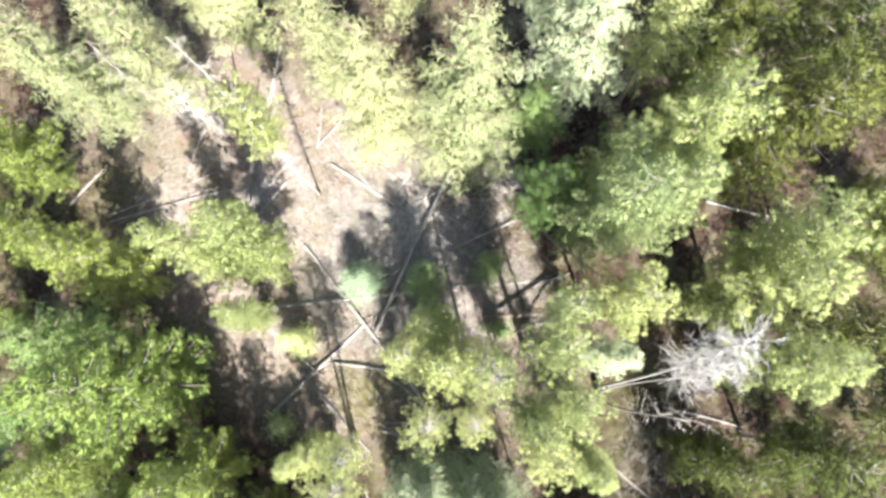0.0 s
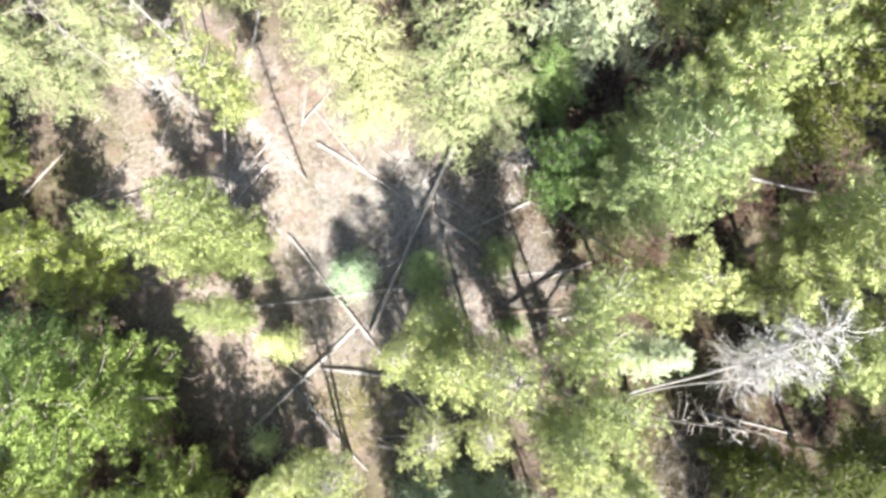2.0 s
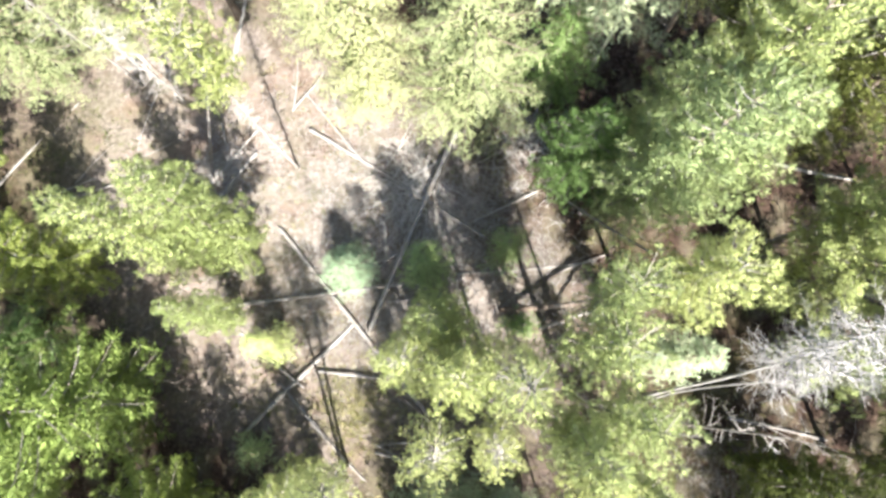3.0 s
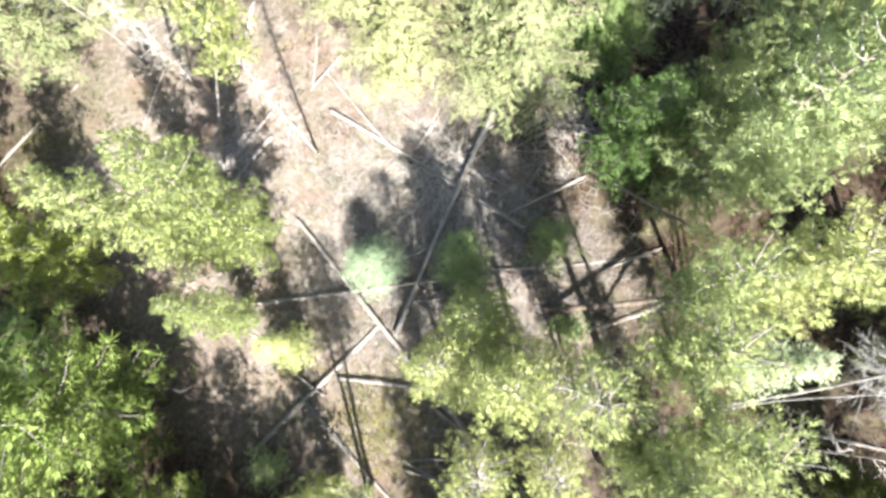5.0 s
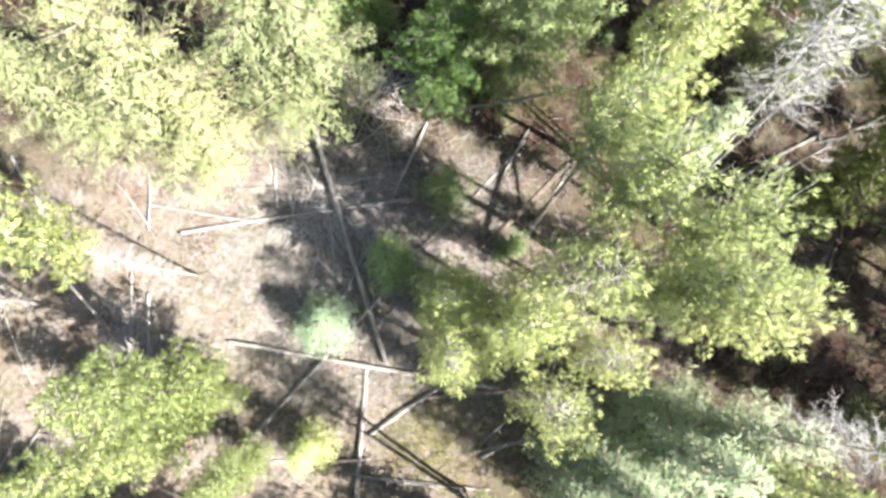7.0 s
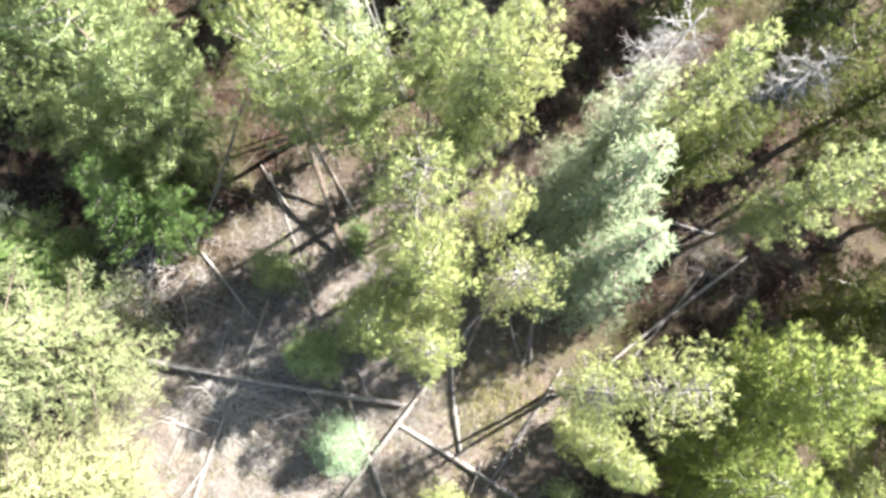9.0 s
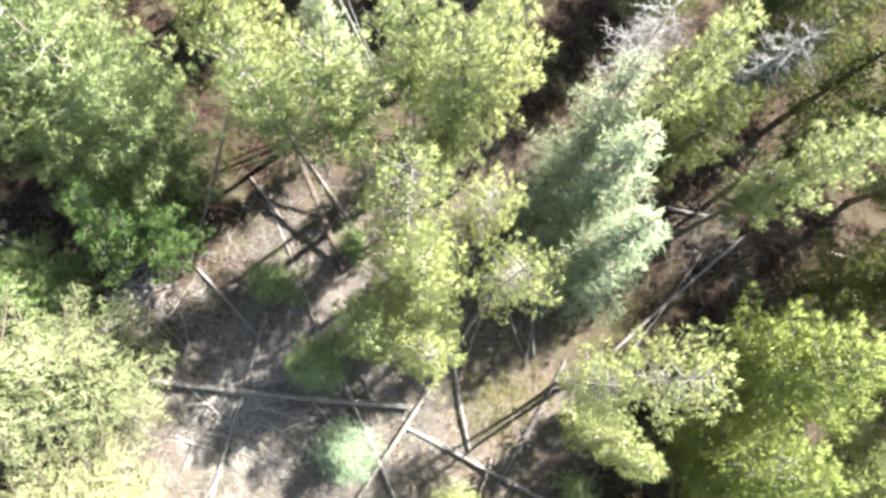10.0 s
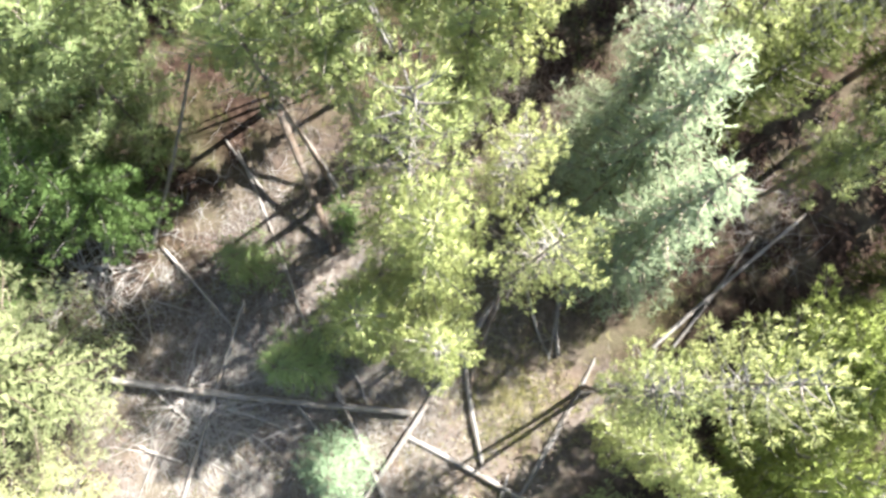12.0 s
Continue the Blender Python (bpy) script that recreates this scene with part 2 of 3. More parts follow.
def pine_crown(rng, pts, height, low, radius, rise=0.45, size=0.12, dense=17, gap=0.42, point=0.5, inner=18, spacing=0.125):
    """Rounded crown of upturned branches that end in separate shoots; the limbs are a shape of their own."""
    crown, limbs = Shape(), Shape()
    z = low * height
    while z < height * 0.985:
        u = (z / height - low) / (1 - low)
        reach = radius * min(1.0, 0.6 + 1.6 * u) * (point * (1 - u) ** 0.75 + (1 - point) * (1 - u ** 2.4) ** 0.6) + 0.12
        first = rng.uniform(0, 2 * math.pi)
        count = rng.randint(4, 6)
        for k in range(count):
            az = first + 2 * math.pi * k / count + rng.uniform(-0.35, 0.35)
            out = Vector((math.cos(az), math.sin(az), 0))
            across = Vector((-out.y, out.x, 0))
            length = reach * rng.choice((0.5, 0.75, 0.95, 1.05, 1.18)) * rng.uniform(0.9, 1.08)
            root = along(pts, z / height + rng.uniform(-0.016, 0.016))
            lift = rise * (0.25 + 1.0 * u)
            branch = [root + out * (length * q) + Vector((0, 0, length * (lift * q + 0.34 * q * q - 0.20 * q))) for q in (0, 0.3, 0.62, 1.0)]
            limbs.tube(branch, [0.022 + 0.012 * length, 0.02, 0.014, 0.005], 3, False)
            inner_sprays(crown, rng, root, out, length, int(inner * (length + 0.2)))
            m = max(3, int(length / spacing))
            for j in range(m):                  # side shoots, left and right in turn, each with one or two brushes
                q = 0.30 + 0.70 * (j + rng.uniform(0.2, 0.8)) / m
                sgn = 1 if j % 2 else -1
                arm = (0.10 + 0.34 * length * (1.08 - q)) * rng.uniform(0.5, 1.1)
                way = (out * 0.6 + across * (0.75 * sgn) + Vector((0, 0, 0.45))).normalized()
                p = along(branch, q)
                for f in ((0.45, 1.0) if arm > 0.30 else (1.0,)):
                    tuft(crown, rng, p + way * (arm * f) + unit(rng) * 0.03, way, size * rng.uniform(0.8, 1.15), dense)
            tuft(crown, rng, branch[-1], (out + Vector((0, 0, 0.6))).normalized(), size * 1.1, dense)
        z += gap * rng.uniform(0.75, 1.25)
    for q in (0.95, 0.975, 1.0):
        tuft(crown, rng, along(pts, q), Vector((0, 0, 1)), size * 1.1, dense)
    return crown, limbs


def fir_crown(rng, pts, height, low, radius, droop=0.25, size=0.19, gap=0.34, fine=0.045, ragged=False):
    """Narrowing crown of drooping flat fronds in tiers, with gaps between the fronds."""
    crown, limbs = Shape(), Shape()
    z = low * height
    while z < height * 0.985:
        u = (z / height - low) / (1 - low)
        reach = radius * (1 - u) ** 0.66 * min(1.0, 0.7 + 2 * u) + 0.12
        count, first = rng.randint(4, 5) if ragged else rng.randint(6, 8), rng.uniform(0, 2 * math.pi)
        for k in range(count):
            az = first + 2 * math.pi * k / count + rng.uniform(-0.3, 0.3)
            out = Vector((math.cos(az), math.sin(az), 0))
            across = Vector((-out.y, out.x, 0))
            length = reach * rng.choice((0.35, 0.6, 0.9, 1.0, 1.3) if ragged else (0.6, 0.85, 1.0, 1.0, 1.14)) * rng.uniform(0.9, 1.08)
            root = along(pts, z / height + rng.uniform(-0.014, 0.014))
            tilt = 0.25 - droop * (1 - u) * 1.6 + rng.uniform(-0.10, 0.10)
            branch = [root + out * (length * q) + Vector((0, 0, length * (tilt * q + 0.16 * q * q))) for q in (0, 0.35, 0.7, 1.0)]
            limbs.tube(branch, [0.02 + 0.010 * length, 0.018, 0.012, 0.004], 3, False)
            inner_sprays(crown, rng, root, out, length, 4 + int(20 * length), 0.16)
            steps = max(4, int(length * 0.85 / 0.16))
            for j in range(steps):              # flat side sprays, each a small fan of its own
                q = 0.22 + 0.78 * (j + rng.random()) / steps
                half = (0.28 * length * (1.12 - q) + 0.12) * rng.uniform(0.45, 1.25)
                for sgn in (-1, 1):
                    way = (out * rng.uniform(0.2, 1.1) + across * sgn + unit(rng) * 0.45 - Vector((0, 0, 0.12))).normalized()
                    lay = (Vector((0, 0, 0.75)) + out * 0.30 + across * (sgn * 0.22) + unit(rng) * 0.30).normalized()
                    m = max(4, int(half / fine))
                    for i in range(m):
                        p = along(branch, q + rng.uniform(-0.03, 0.03)) + way * (half * (i + rng.random()) / m) + Vector((0, 0, rng.uniform(-0.05, 0.05)))
                        d = (way * 0.8 + unit(rng) * 0.75).normalized()
                        flat = d.cross(lay + unit(rng) * 0.5)
                        if flat.length > 0.05:
                            crown.blade(p, d, flat.normalized(), size * rng.uniform(0.7, 1.25), size * rng.uniform(0.17, 0.28), (lay + unit(rng) * 0.15).normalized())
        z += gap * rng.uniform(0.8, 1.2)
    tuft(crown, rng, along(pts, 0.97), Vector((0, 0, 1)), size, 24)
    return crown, limbs


def dead_branches(rng, pts, height, low, high, reach, count, twigs=3, droop=0.1):
    """Bare grey branches with crooked twigs."""
    s = Shape()
    for _ in range(count):
        u = rng.uniform(low, high)
        az = rng.uniform(0, 2 * math.pi)
        d = Vector((math.cos(az), math.sin(az), rng.uniform(-droop, 0.35))).normalized()
        p, r = along(pts, u), rng.uniform(0.006, 0.015)
        length = reach * rng.uniform(0.4, 1.1) * (1.15 - 0.5 * (u - low) / max(high - low, 0.01))
        line = [p]
        for k in range(4):
            d = (d + unit(rng) * 0.28).normalized()
            line.append(line[-1] + d * (length / 4))
        s.tube(line, [r, r * 0.85, r * 0.65, r * 0.5, r * 0.25], 4, False)
        for _ in range(twigs):
            q = along(line, rng.uniform(0.3, 1.0))
            e = (d + unit(rng) * 0.9).normalized()
            m = q + e * length * rng.uniform(0.1, 0.22)
            s.tube([q, m, m + (e + unit(rng) * 0.7).normalized() * length * 0.15], [r * 0.5, r * 0.4, r * 0.2], 3, False)
    return s


# Prototypes: ten metres high, scaled to each tree
PROTO = {}


def woody(name, *layers):
    """One mesh of several shapes, each with its own material."""
    v, f, which = [], [], []
    for k, (shape, mat) in enumerate(layers):
        start = len(v)
        v += shape.v
        f += [tuple(i + start for i in face) for face in shape.f]
        which += [k] * len(shape.f)
    me = mesh_from(name, v, f, None, True)
    for shape, mat in layers:
        me.materials.append(mat)
    me.polygons.foreach_set("material_index", which)
    return me


LOW = {"low": 0.10, "mid": 0.34, "high": 0.58}
SPREAD = {"slim": 0.80, "normal": 1.35, "wide": 2.15}


def prototype(form, level, spread, variant, bleached=False, far=False, thin=False):
    """The meshes of one kind of tree, built when first asked for."""
    key = (form, level, spread, variant, bleached, far, thin)
    if key not in PROTO:
        rng = random.Random(f"{form} {level} {spread} {variant}")
        low, radius = LOW[level], SPREAD[spread]
        stem, pts = trunk_shape(rng, 10.0, 0.055 if bleached else 0.12 if spread != "slim" else 0.085)
        if form == "pine":
            size, dense, spacing = (0.16, 7, 0.125) if far else {"slim": (0.115, 18, 0.125), "normal": (0.135, 21, 0.15), "wide": (0.16, 24, 0.175)}[spread]
            crown, limbs = pine_crown(rng, pts, 10.0, low, radius, size=size, dense=13 if thin else dense, gap={"slim": 0.29, "normal": 0.37, "wide": 0.46}[spread],
                                      point={"low": 0.55, "mid": 0.15, "high": 0.0}[level], inner=0 if thin else 20, spacing=spacing)
        else:
            crown, limbs = fir_crown(rng, pts, 10.0, low, radius, gap={"slim": 0.30, "normal": 0.40, "wide": 0.52}[spread], fine=0.030 if spread != "wide" else 0.020, size=0.115 if spread != "wide" else 0.09, ragged=spread == "slim")
        dead = dead_branches(rng, pts, 10.0, 0.16 if bleached else 0.10, max(low + 0.28, 0.25), radius * (0.42 if bleached else 0.85), int(20 + 80 * low) + (210 if bleached else 0), 4)
        bark, grey = (PALE_WOOD, PALE_WOOD) if bleached else (BARK, GREY_WOOD)
        PROTO[key] = dict(trunk=woody(form + "_trunk", (stem, bark), (limbs, GREY_WOOD if form == "pine" else BARK), (dead, grey)), crown=crown.mesh(form + "_crown", NEEDLE["yellow"]))
    return PROTO[key]


def stand(name, base, tip, width):
    """An Empty at the tree's foot whose z runs to the tip; one unit is a tenth of the height, width scales the crown."""
    foot = Vector((base[0], base[1], ground_z(*base) - 0.08))
    axis = Vector(tip) - foot
    turn = axis.to_track_quat("Z", "Y").to_matrix().to_4x4() @ Matrix.Rotation((base[0] * 7.3 + base[1] * 3.1) % 6.28, 4, "Z")
    root = new(name)
    root.empty_display_size = 0.3
    root.matrix_world = Matrix.Translation(foot) @ turn @ Matrix.Diagonal((width, width, axis.length / 10.0, 1))
    return root


def child(root, name, mesh, mat=None, label=""):
    ob = new(name, mesh)
    ob.parent = root
    if mat:
        ob.material_slots[0].link = "OBJECT"
        ob.material_slots[0].material = mat
    return tagged(ob, label)


def tree(key, base, tip, radius, tone, label):
    """key: the form and where its crown begins, such as pine_mid; _b takes the second build of it."""
    form, level, *more = key.split("_")
    spread = "slim" if radius < 1.02 else "normal" if radius < 1.75 else "wide"
    p = prototype(form, level, spread, "b" in more, "bleached" in more, "far" in more, "thin" in more)
    root = stand(form + "_tree", base, tip, radius / (SPREAD[spread] * (1.04 if form == "pine" else 0.86) + 0.12))
    child(root, "trunk", p["trunk"])
    child(root, "crown", p["crown"], NEEDLE[tone])
    return tagged(root, label, "tree", group="forest trees")


YS = "tall yellow-green fir with a fine pointed crown"
YP = "tall yellow-green pine with bushy needle tufts"
YH = "yellow-green pine with a bare grey lower trunk"
PF = "pale grey-green fir with drooping layered branches"
DF = "dark green fir standing in the shade"
GP = "mid-green pine with a full dense crown"
# clearing, sunny side
tree("fir_low", (0.4, 9.9), (0.6, 10.0, 17.0), 2.7, "soft", "broad pale green fir beside the sunny clearing")
tree("fir_low", (-3.5, 10.9), (-3.4, 10.4, 15.5), 2.3, "soft", YS)
tree("fir_low_b", (-6.0, 14.0), (-5.6, 13.0, 14.5), 1.9, "soft", YS)
tree("pine_high_bleached", (-7.2, 8.3), (-7.8, 8.9, 13.2), 1.35, "yellow", "yellow-green pine with a bleached trunk full of dead branches")
tree("fir_mid", (-12.9, 12.3), (-13.4, 12.8, 13.5), 1.85, "soft", YS)
tree("fir_mid", (-9.9, 15.5), (-9.2, 14.4, 13.0), 1.74, "soft", YS)
tree("fir_low", (-17.6, 13.0), (-17.6, 12.8, 13.0), 2.2, "soft", YS)
tree("fir_low_b", (-16.0, 16.5), (-16.0, 16.0, 13.5), 2.1, "soft", YS)
tree("pine_low", (-21.0, 9.5), (-21.0, 9.5, 8.0), 2.30, "green", GP)
tree("fir_mid", (-2.0, 16.5), (-2.0, 16.0, 15.0), 1.9, "soft", YS)
# left of the clearing
tree("pine_low_b", (-16.0, 4.0), (-16.7, 4.3, 8.2), 2.2, "green", "bright green pine beside a dark thicket")
tree("pine_low", (-10.9, 4.2), (-12.0, 4.7, 10.0), 1.49, "yellow", "slim yellow-green pine leaning over the clearing edge")
tree("pine_low_b", (-9.3, 4.6), (-9.4, 5.3, 10.5), 1.90, "yellow", YP)
tree("pine_low", (-9.7, 1.7), (-10.1, 1.8, 6.5), 1.06, "yellow", "short yellow-green pine at the clearing edge")
tree("fir_low_b", (-7.7, 0.7), (-7.9, 0.6, 4.2), 0.80, "yellow", "short ragged yellow-green fir at the clearing edge")
tree("pine_low", (-13.8, -1.2), (-15.2, -1.3, 11.0), 3.4, "green", "large bright green pine with a heavy full crown")
tree("pine_low", (-17.5, -5.0), (-17.5, -5.0, 8.0), 2.36, "green", GP)
tree("pine_low_b", (-11.4, -5.3), (-11.6, -5.3, 9.3), 2.2, "green", GP)
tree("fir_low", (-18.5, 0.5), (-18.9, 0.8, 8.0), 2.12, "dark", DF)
# middle of the clearing
tree("pine_mid_b_thin", (0.6, -0.3), (1.4, -1.0, 12.6), 1.55, "yellow", YP)
tree("pine_mid_b_thin", (-2.2, 0.0), (-2.4, -0.25, 8.6), 1.0, "yellow", YP)
tree("pine_low_b", (-1.1, 1.1), (-1.2, 1.2, 8.2), 1.45, "yellow", YP)
tree("pine_mid_b", (-0.8, -0.1), (-0.35, -0.73, 11.0), 1.40, "yellow", YH)
tree("fir_low", (-1.5, 3.3), (-1.6, 3.6, 4.9), 0.98, "young", "young fresh green fir beside a fallen log")
tree("pine_high_thin", (0.5, -2.6), (0.6, -2.8, 11.0), 0.80, "yellow", "slender pine with a small tufted crown")
tree("pine_high_b_thin", (-1.2, -2.8), (-1.2, -2.9, 10.0), 1.15, "yellow", YH)
# right of the clearing
tree("pine_high", (3.7, 1.2), (3.8, 1.4, 14.5), 1.10, "yellow", YP)
tree("pine_high_b", (3.4, -0.1), (3.5, 0.0, 14.3), 1.28, "yellow", YP)
tree("fir_mid", (6.0, -0.3), (6.3, -0.3, 11.0), 0.95, "pale", "slim pale grey-green fir among pines")
tree("pine_mid", (6.5, 1.8), (6.6, 1.9, 13.0), 1.52, "yellow", YP)
tree("pine_high_b", (4.1, -1.9), (4.1, -1.9, 14.2), 1.18, "yellow", YH)
tree("pine_mid_b", (2.9, -2.6), (2.9, -2.6, 14.0), 1.12, "yellow", YP)
tree("pine_high", (3.0, -3.6), (3.0, -3.6, 14.0), 1.15, "yellow", YP)
tree("pine_low", (6.0, 5.6), (6.5, 5.4, 15.2), 2.10, "fresh", "broad pale green pine with a rounded full crown")
tree("pine_low_b", (8.4, 6.3), (8.9, 6.3, 12.0), 2.2, "fresh", "pale green pine with a rounded full crown")
tree("pine_low", (7.3, 8.3), (7.5, 8.5, 9.5), 1.85, "fresh", "mid-green pine between taller ones")
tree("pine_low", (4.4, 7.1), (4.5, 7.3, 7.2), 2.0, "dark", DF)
tree("pine_mid", (8.7, 7.9), (8.8, 8.0, 16.0), 1.90, "yellow", YP)
tree("fir_mid", (5.3, 12.5), (5.6, 12.7, 13.5), 2.57, "pale", PF)
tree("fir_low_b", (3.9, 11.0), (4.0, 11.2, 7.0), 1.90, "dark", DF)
tree("pine_low", (13.0, 8.8), (13.6, 9.0, 13.5), 2.86, "olive", "olive-green pine deep in the wood, where some are added for shade")
tree("pine_low_b", (12.0, 14.0), (12.0, 14.0, 12.5), 2.57, "olive", "olive-green pine deep in the wood, where some are added for shade")
tree("pine_mid", (12.4, 4.0), (12.6, 4.0, 14.0), 2.03, "yellow", YP)
tree("pine_low", (11.6, 2.0), (12.0, 2.2, 14.5), 2.03, "yellow", YP)
tree("pine_low_b", (12.6, -0.8), (13.0, -0.6, 13.0), 2.03, "yellow", YP)
tree("pine_low", (10.3, -4.5), (10.8, -4.7, 10.0), 1.6, "olive", "olive-green pine deep in the wood, where some are added for shade")
tree("pine_mid_b", (13.8, -4.2), (14.0, -4.2, 11.0), 2.30, "olive", "olive-green pine deep in the wood, where some are added for shade")
tree("pine_mid", (16.5, 5.0), (16.8, 5.0, 13.0), 2.30, "olive", "olive-green pine deep in the wood, where some are added for shade")
# beyond, on the shady side
tree("fir_low", (1.3, -6.3), (1.9, -6.2, 12.5), 1.75, "pale", PF)
tree("fir_low_b", (0.0, -6.1), (0.5, -6.0, 11.9), 1.70, "pale", PF)
tree("fir_low", (-1.6, -5.9), (-1.2, -5.8, 10.8), 1.70, "pale", PF)
tree("pine_high_thin", (-5.2, -4.4), (-4.5, -4.0, 10.0), 0.98, "yellow", YH)
tree("pine_high_b_thin", (-5.3, -4.9), (-4.7, -5.5, 11.8), 1.22, "yellow", YH)
tree("pine_low", (-6.4, -4.4), (-7.0, -4.5, 8.0), 0.95, "yellow", YP)
tree("pine_low", (-6.3, -10.0), (-6.2, -10.1, 9.4), 2.55, "green", "broad green pine at the shady wood edge")
tree("pine_mid_b", (-1.4, -10.8), (-1.2, -10.8, 12.0), 1.16, "yellow", YP)
tree("pine_mid", (0.7, -8.9), (0.8, -8.9, 10.6), 1.04, "olive", YP)
tree("pine_low", (2.1, -8.4), (2.0, -8.4, 13.0), 1.0, "yellow", YP)
tree("pine_low_b", (2.3, -12.9), (2.2, -12.9, 11.0), 1.43, "olive", "olive-green pine deep in the wood, where some are added for shade")
tree("pine_mid", (-0.3, -13.6), (-0.3, -13.6, 11.0), 1.32, "olive", YP)
tree("pine_low", (-8.4, -8.0), (-8.4, -8.0, 9.0), 2.17, "green", GP)
tree("pine_mid_b", (-10.6, -11.5), (-10.6, -11.5, 8.5), 2.17, "yellow", YP)
tree("pine_low", (-5.0, -14.5), (-5.0, -14.5, 9.0), 2.07, "olive", "olive-green pine deep in the wood, where some are added for shade")
tree("pine_low_b", (5.6, -5.0), (5.4, -4.8, 9.5), 1.0, "yellow", YP)


tree("pine_mid", (9.8, 10.3), (9.9, 10.3, 13.0), 1.50, "olive", "olive-green pine deep in the wood, where some are added for shade")
tree("pine_mid_b", (15.3, 12.3), (15.3, 12.3, 13.0), 1.70, "olive", "olive-green pine deep in the wood, where some are added for shade")
tree("pine_low", (-21.5, 5.8), (-21.5, 5.8, 7.0), 1.70, "green", GP)
tree("pine_low_b", (-22.0, 1.5), (-22.0, 1.5, 9.0), 1.90, "green", GP)
tree("pine_mid_b", (4.0, 15.0), (4.0, 15.0, 14.0), 1.60, "pale", "pale green pine behind the sunny clearing")
# deeper in the wood, partly out of view; added to cast the long shadows
tree("pine_mid_far", (12.4, -11.0), (12.4, -11.0, 13.0), 2.0, "olive", "olive-green pine deep in the wood, where some are added for shade")
tree("pine_low_b_far", (12.5, -8.2), (12.5, -8.2, 13.0), 2.30, "olive", "olive-green pine deep in the wood, where some are added for shade")
tree("pine_mid_b_far", (16.0, -7.2), (16.0, -7.2, 13.0), 2.30, "olive", "olive-green pine deep in the wood, where some are added for shade")
tree("pine_low_far", (16.5, 0.5), (16.5, 0.5, 14.0), 2.44, "olive", "olive-green pine deep in the wood, where some are added for shade")
tree("pine_low_b_far", (19.5, -3.5), (19.5, -3.5, 14.0), 2.57, "olive", "olive-green pine deep in the wood, where some are added for shade")
tree("pine_mid_far", (17.0, 10.5), (17.0, 10.5, 13.0), 2.44, "olive", "olive-green pine deep in the wood, where some are added for shade")
tree("pine_low_far", (20.0, 6.5), (20.0, 6.5, 14.0), 2.57, "olive", "olive-green pine deep in the wood, where some are added for shade")
tree("pine_low_b_far", (16.5, 15.5), (16.5, 15.5, 13.0), 2.57, "olive", "olive-green pine deep in the wood, where some are added for shade")
tree("pine_mid_far", (8.5, 12.8), (8.5, 12.8, 13.0), 2.03, "yellow", YP)
tree("pine_low_far", (7.2, 17.0), (7.2, 17.0, 14.0), 2.30, "yellow", YP)
tree("pine_low_b_far", (-8.0, 18.5), (-8.0, 18.5, 13.5), 2.30, "yellow", YP)
tree("fir_low", (-12.8, 18.5), (-12.8, 18.5, 13.0), 1.9, "soft", YS)
tree("fir_low_b", (-20.5, 14.5), (-20.5, 14.5, 12.0), 1.9, "soft", YS)
tree("pine_mid_far", (5.8, -10.6), (5.8, -10.6, 10.0), 1.3, "olive", "olive-green pine deep in the wood, where some are added for shade")
tree("pine_low_b_far", (1.5, -16.2), (1.5, -16.2, 15.0), 2.1, "olive", "olive-green pine deep in the wood, where some are added for shade")
tree("pine_low_far", (-2.4, -17.6), (-2.4, -17.6, 14.5), 2.1, "olive", "olive-green pine deep in the wood, where some are added for shade")
tree("pine_low_b_far", (-13.6, -9.0), (-13.6, -9.0, 11.0), 2.6, "green", GP)
# added out of view to shade the ground beside the large pine
tree("pine_low_far", (-10.6, -8.4), (-10.7, -8.4, 11.0), 2.3, "green", GP)
tree("pine_low_far", (-8.4, -13.2), (-8.4, -13.2, 9.0), 2.44, "olive", "olive-green pine deep in the wood, where some are added for shade")
tree("fir_low", (-20.6, -2.6), (-20.6, -2.6, 10.0), 2.36, "dark", DF)
tree("pine_low_far", (-15.2, -6.6), (-15.2, -6.6, 8.5), 2.01, "green", GP)
tree("pine_mid_far", (4.4, -14.2), (4.4, -14.2, 12.0), 1.60, "olive", "olive-green pine deep in the wood, where some are added for shade")
tree("pine_low_b_far", (7.4, -12.8), (7.4, -12.8, 12.0), 1.70, "olive", "olive-green pine deep in the wood, where some are added for shade")
tree("pine_mid_b_far", (4.6, -18.2), (4.6, -18.2, 15.5), 2.0, "olive", "olive-green pine deep in the wood, where some are added for shade")
tree("pine_mid_far", (-0.2, -20.6), (-0.2, -20.6, 15.5), 2.2, "olive", "olive-green pine deep in the wood, where some are added for shade")
tree("pine_low_b_far", (-4.6, -20.8), (-4.6, -20.8, 15.0), 2.2, "olive", "olive-green pine deep in the wood, where some are added for shade")
tree("pine_mid_b_far", (-7.4, -17.6), (-7.4, -17.6, 13.5), 2.1, "olive", "olive-green pine deep in the wood, where some are added for shade")
tree("pine_mid_far", (-11.6, -15.4), (-11.6, -15.4, 12.0), 1.9, "olive", "olive-green pine deep in the wood, where some are added for shade")
# added at and beyond the view's edge to shade the southern floor
tree("pine_mid_far", (12.2, -13.4), (12.2, -13.4, 14.0), 1.72, "olive", "olive-green pine deep in the wood, where some are added for shade")
tree("pine_low_b_far", (15.2, -14.6), (15.2, -14.6, 14.0), 1.72, "olive", "olive-green pine deep in the wood, where some are added for shade")
tree("pine_mid_b_far", (9.4, -16.4), (9.4, -16.4, 14.5), 1.72, "olive", "olive-green pine deep in the wood, where some are added for shade")
tree("pine_mid_far", (12.6, -18.2), (12.6, -18.2, 15.0), 1.74, "olive", "olive-green pine deep in the wood, where some are added for shade")
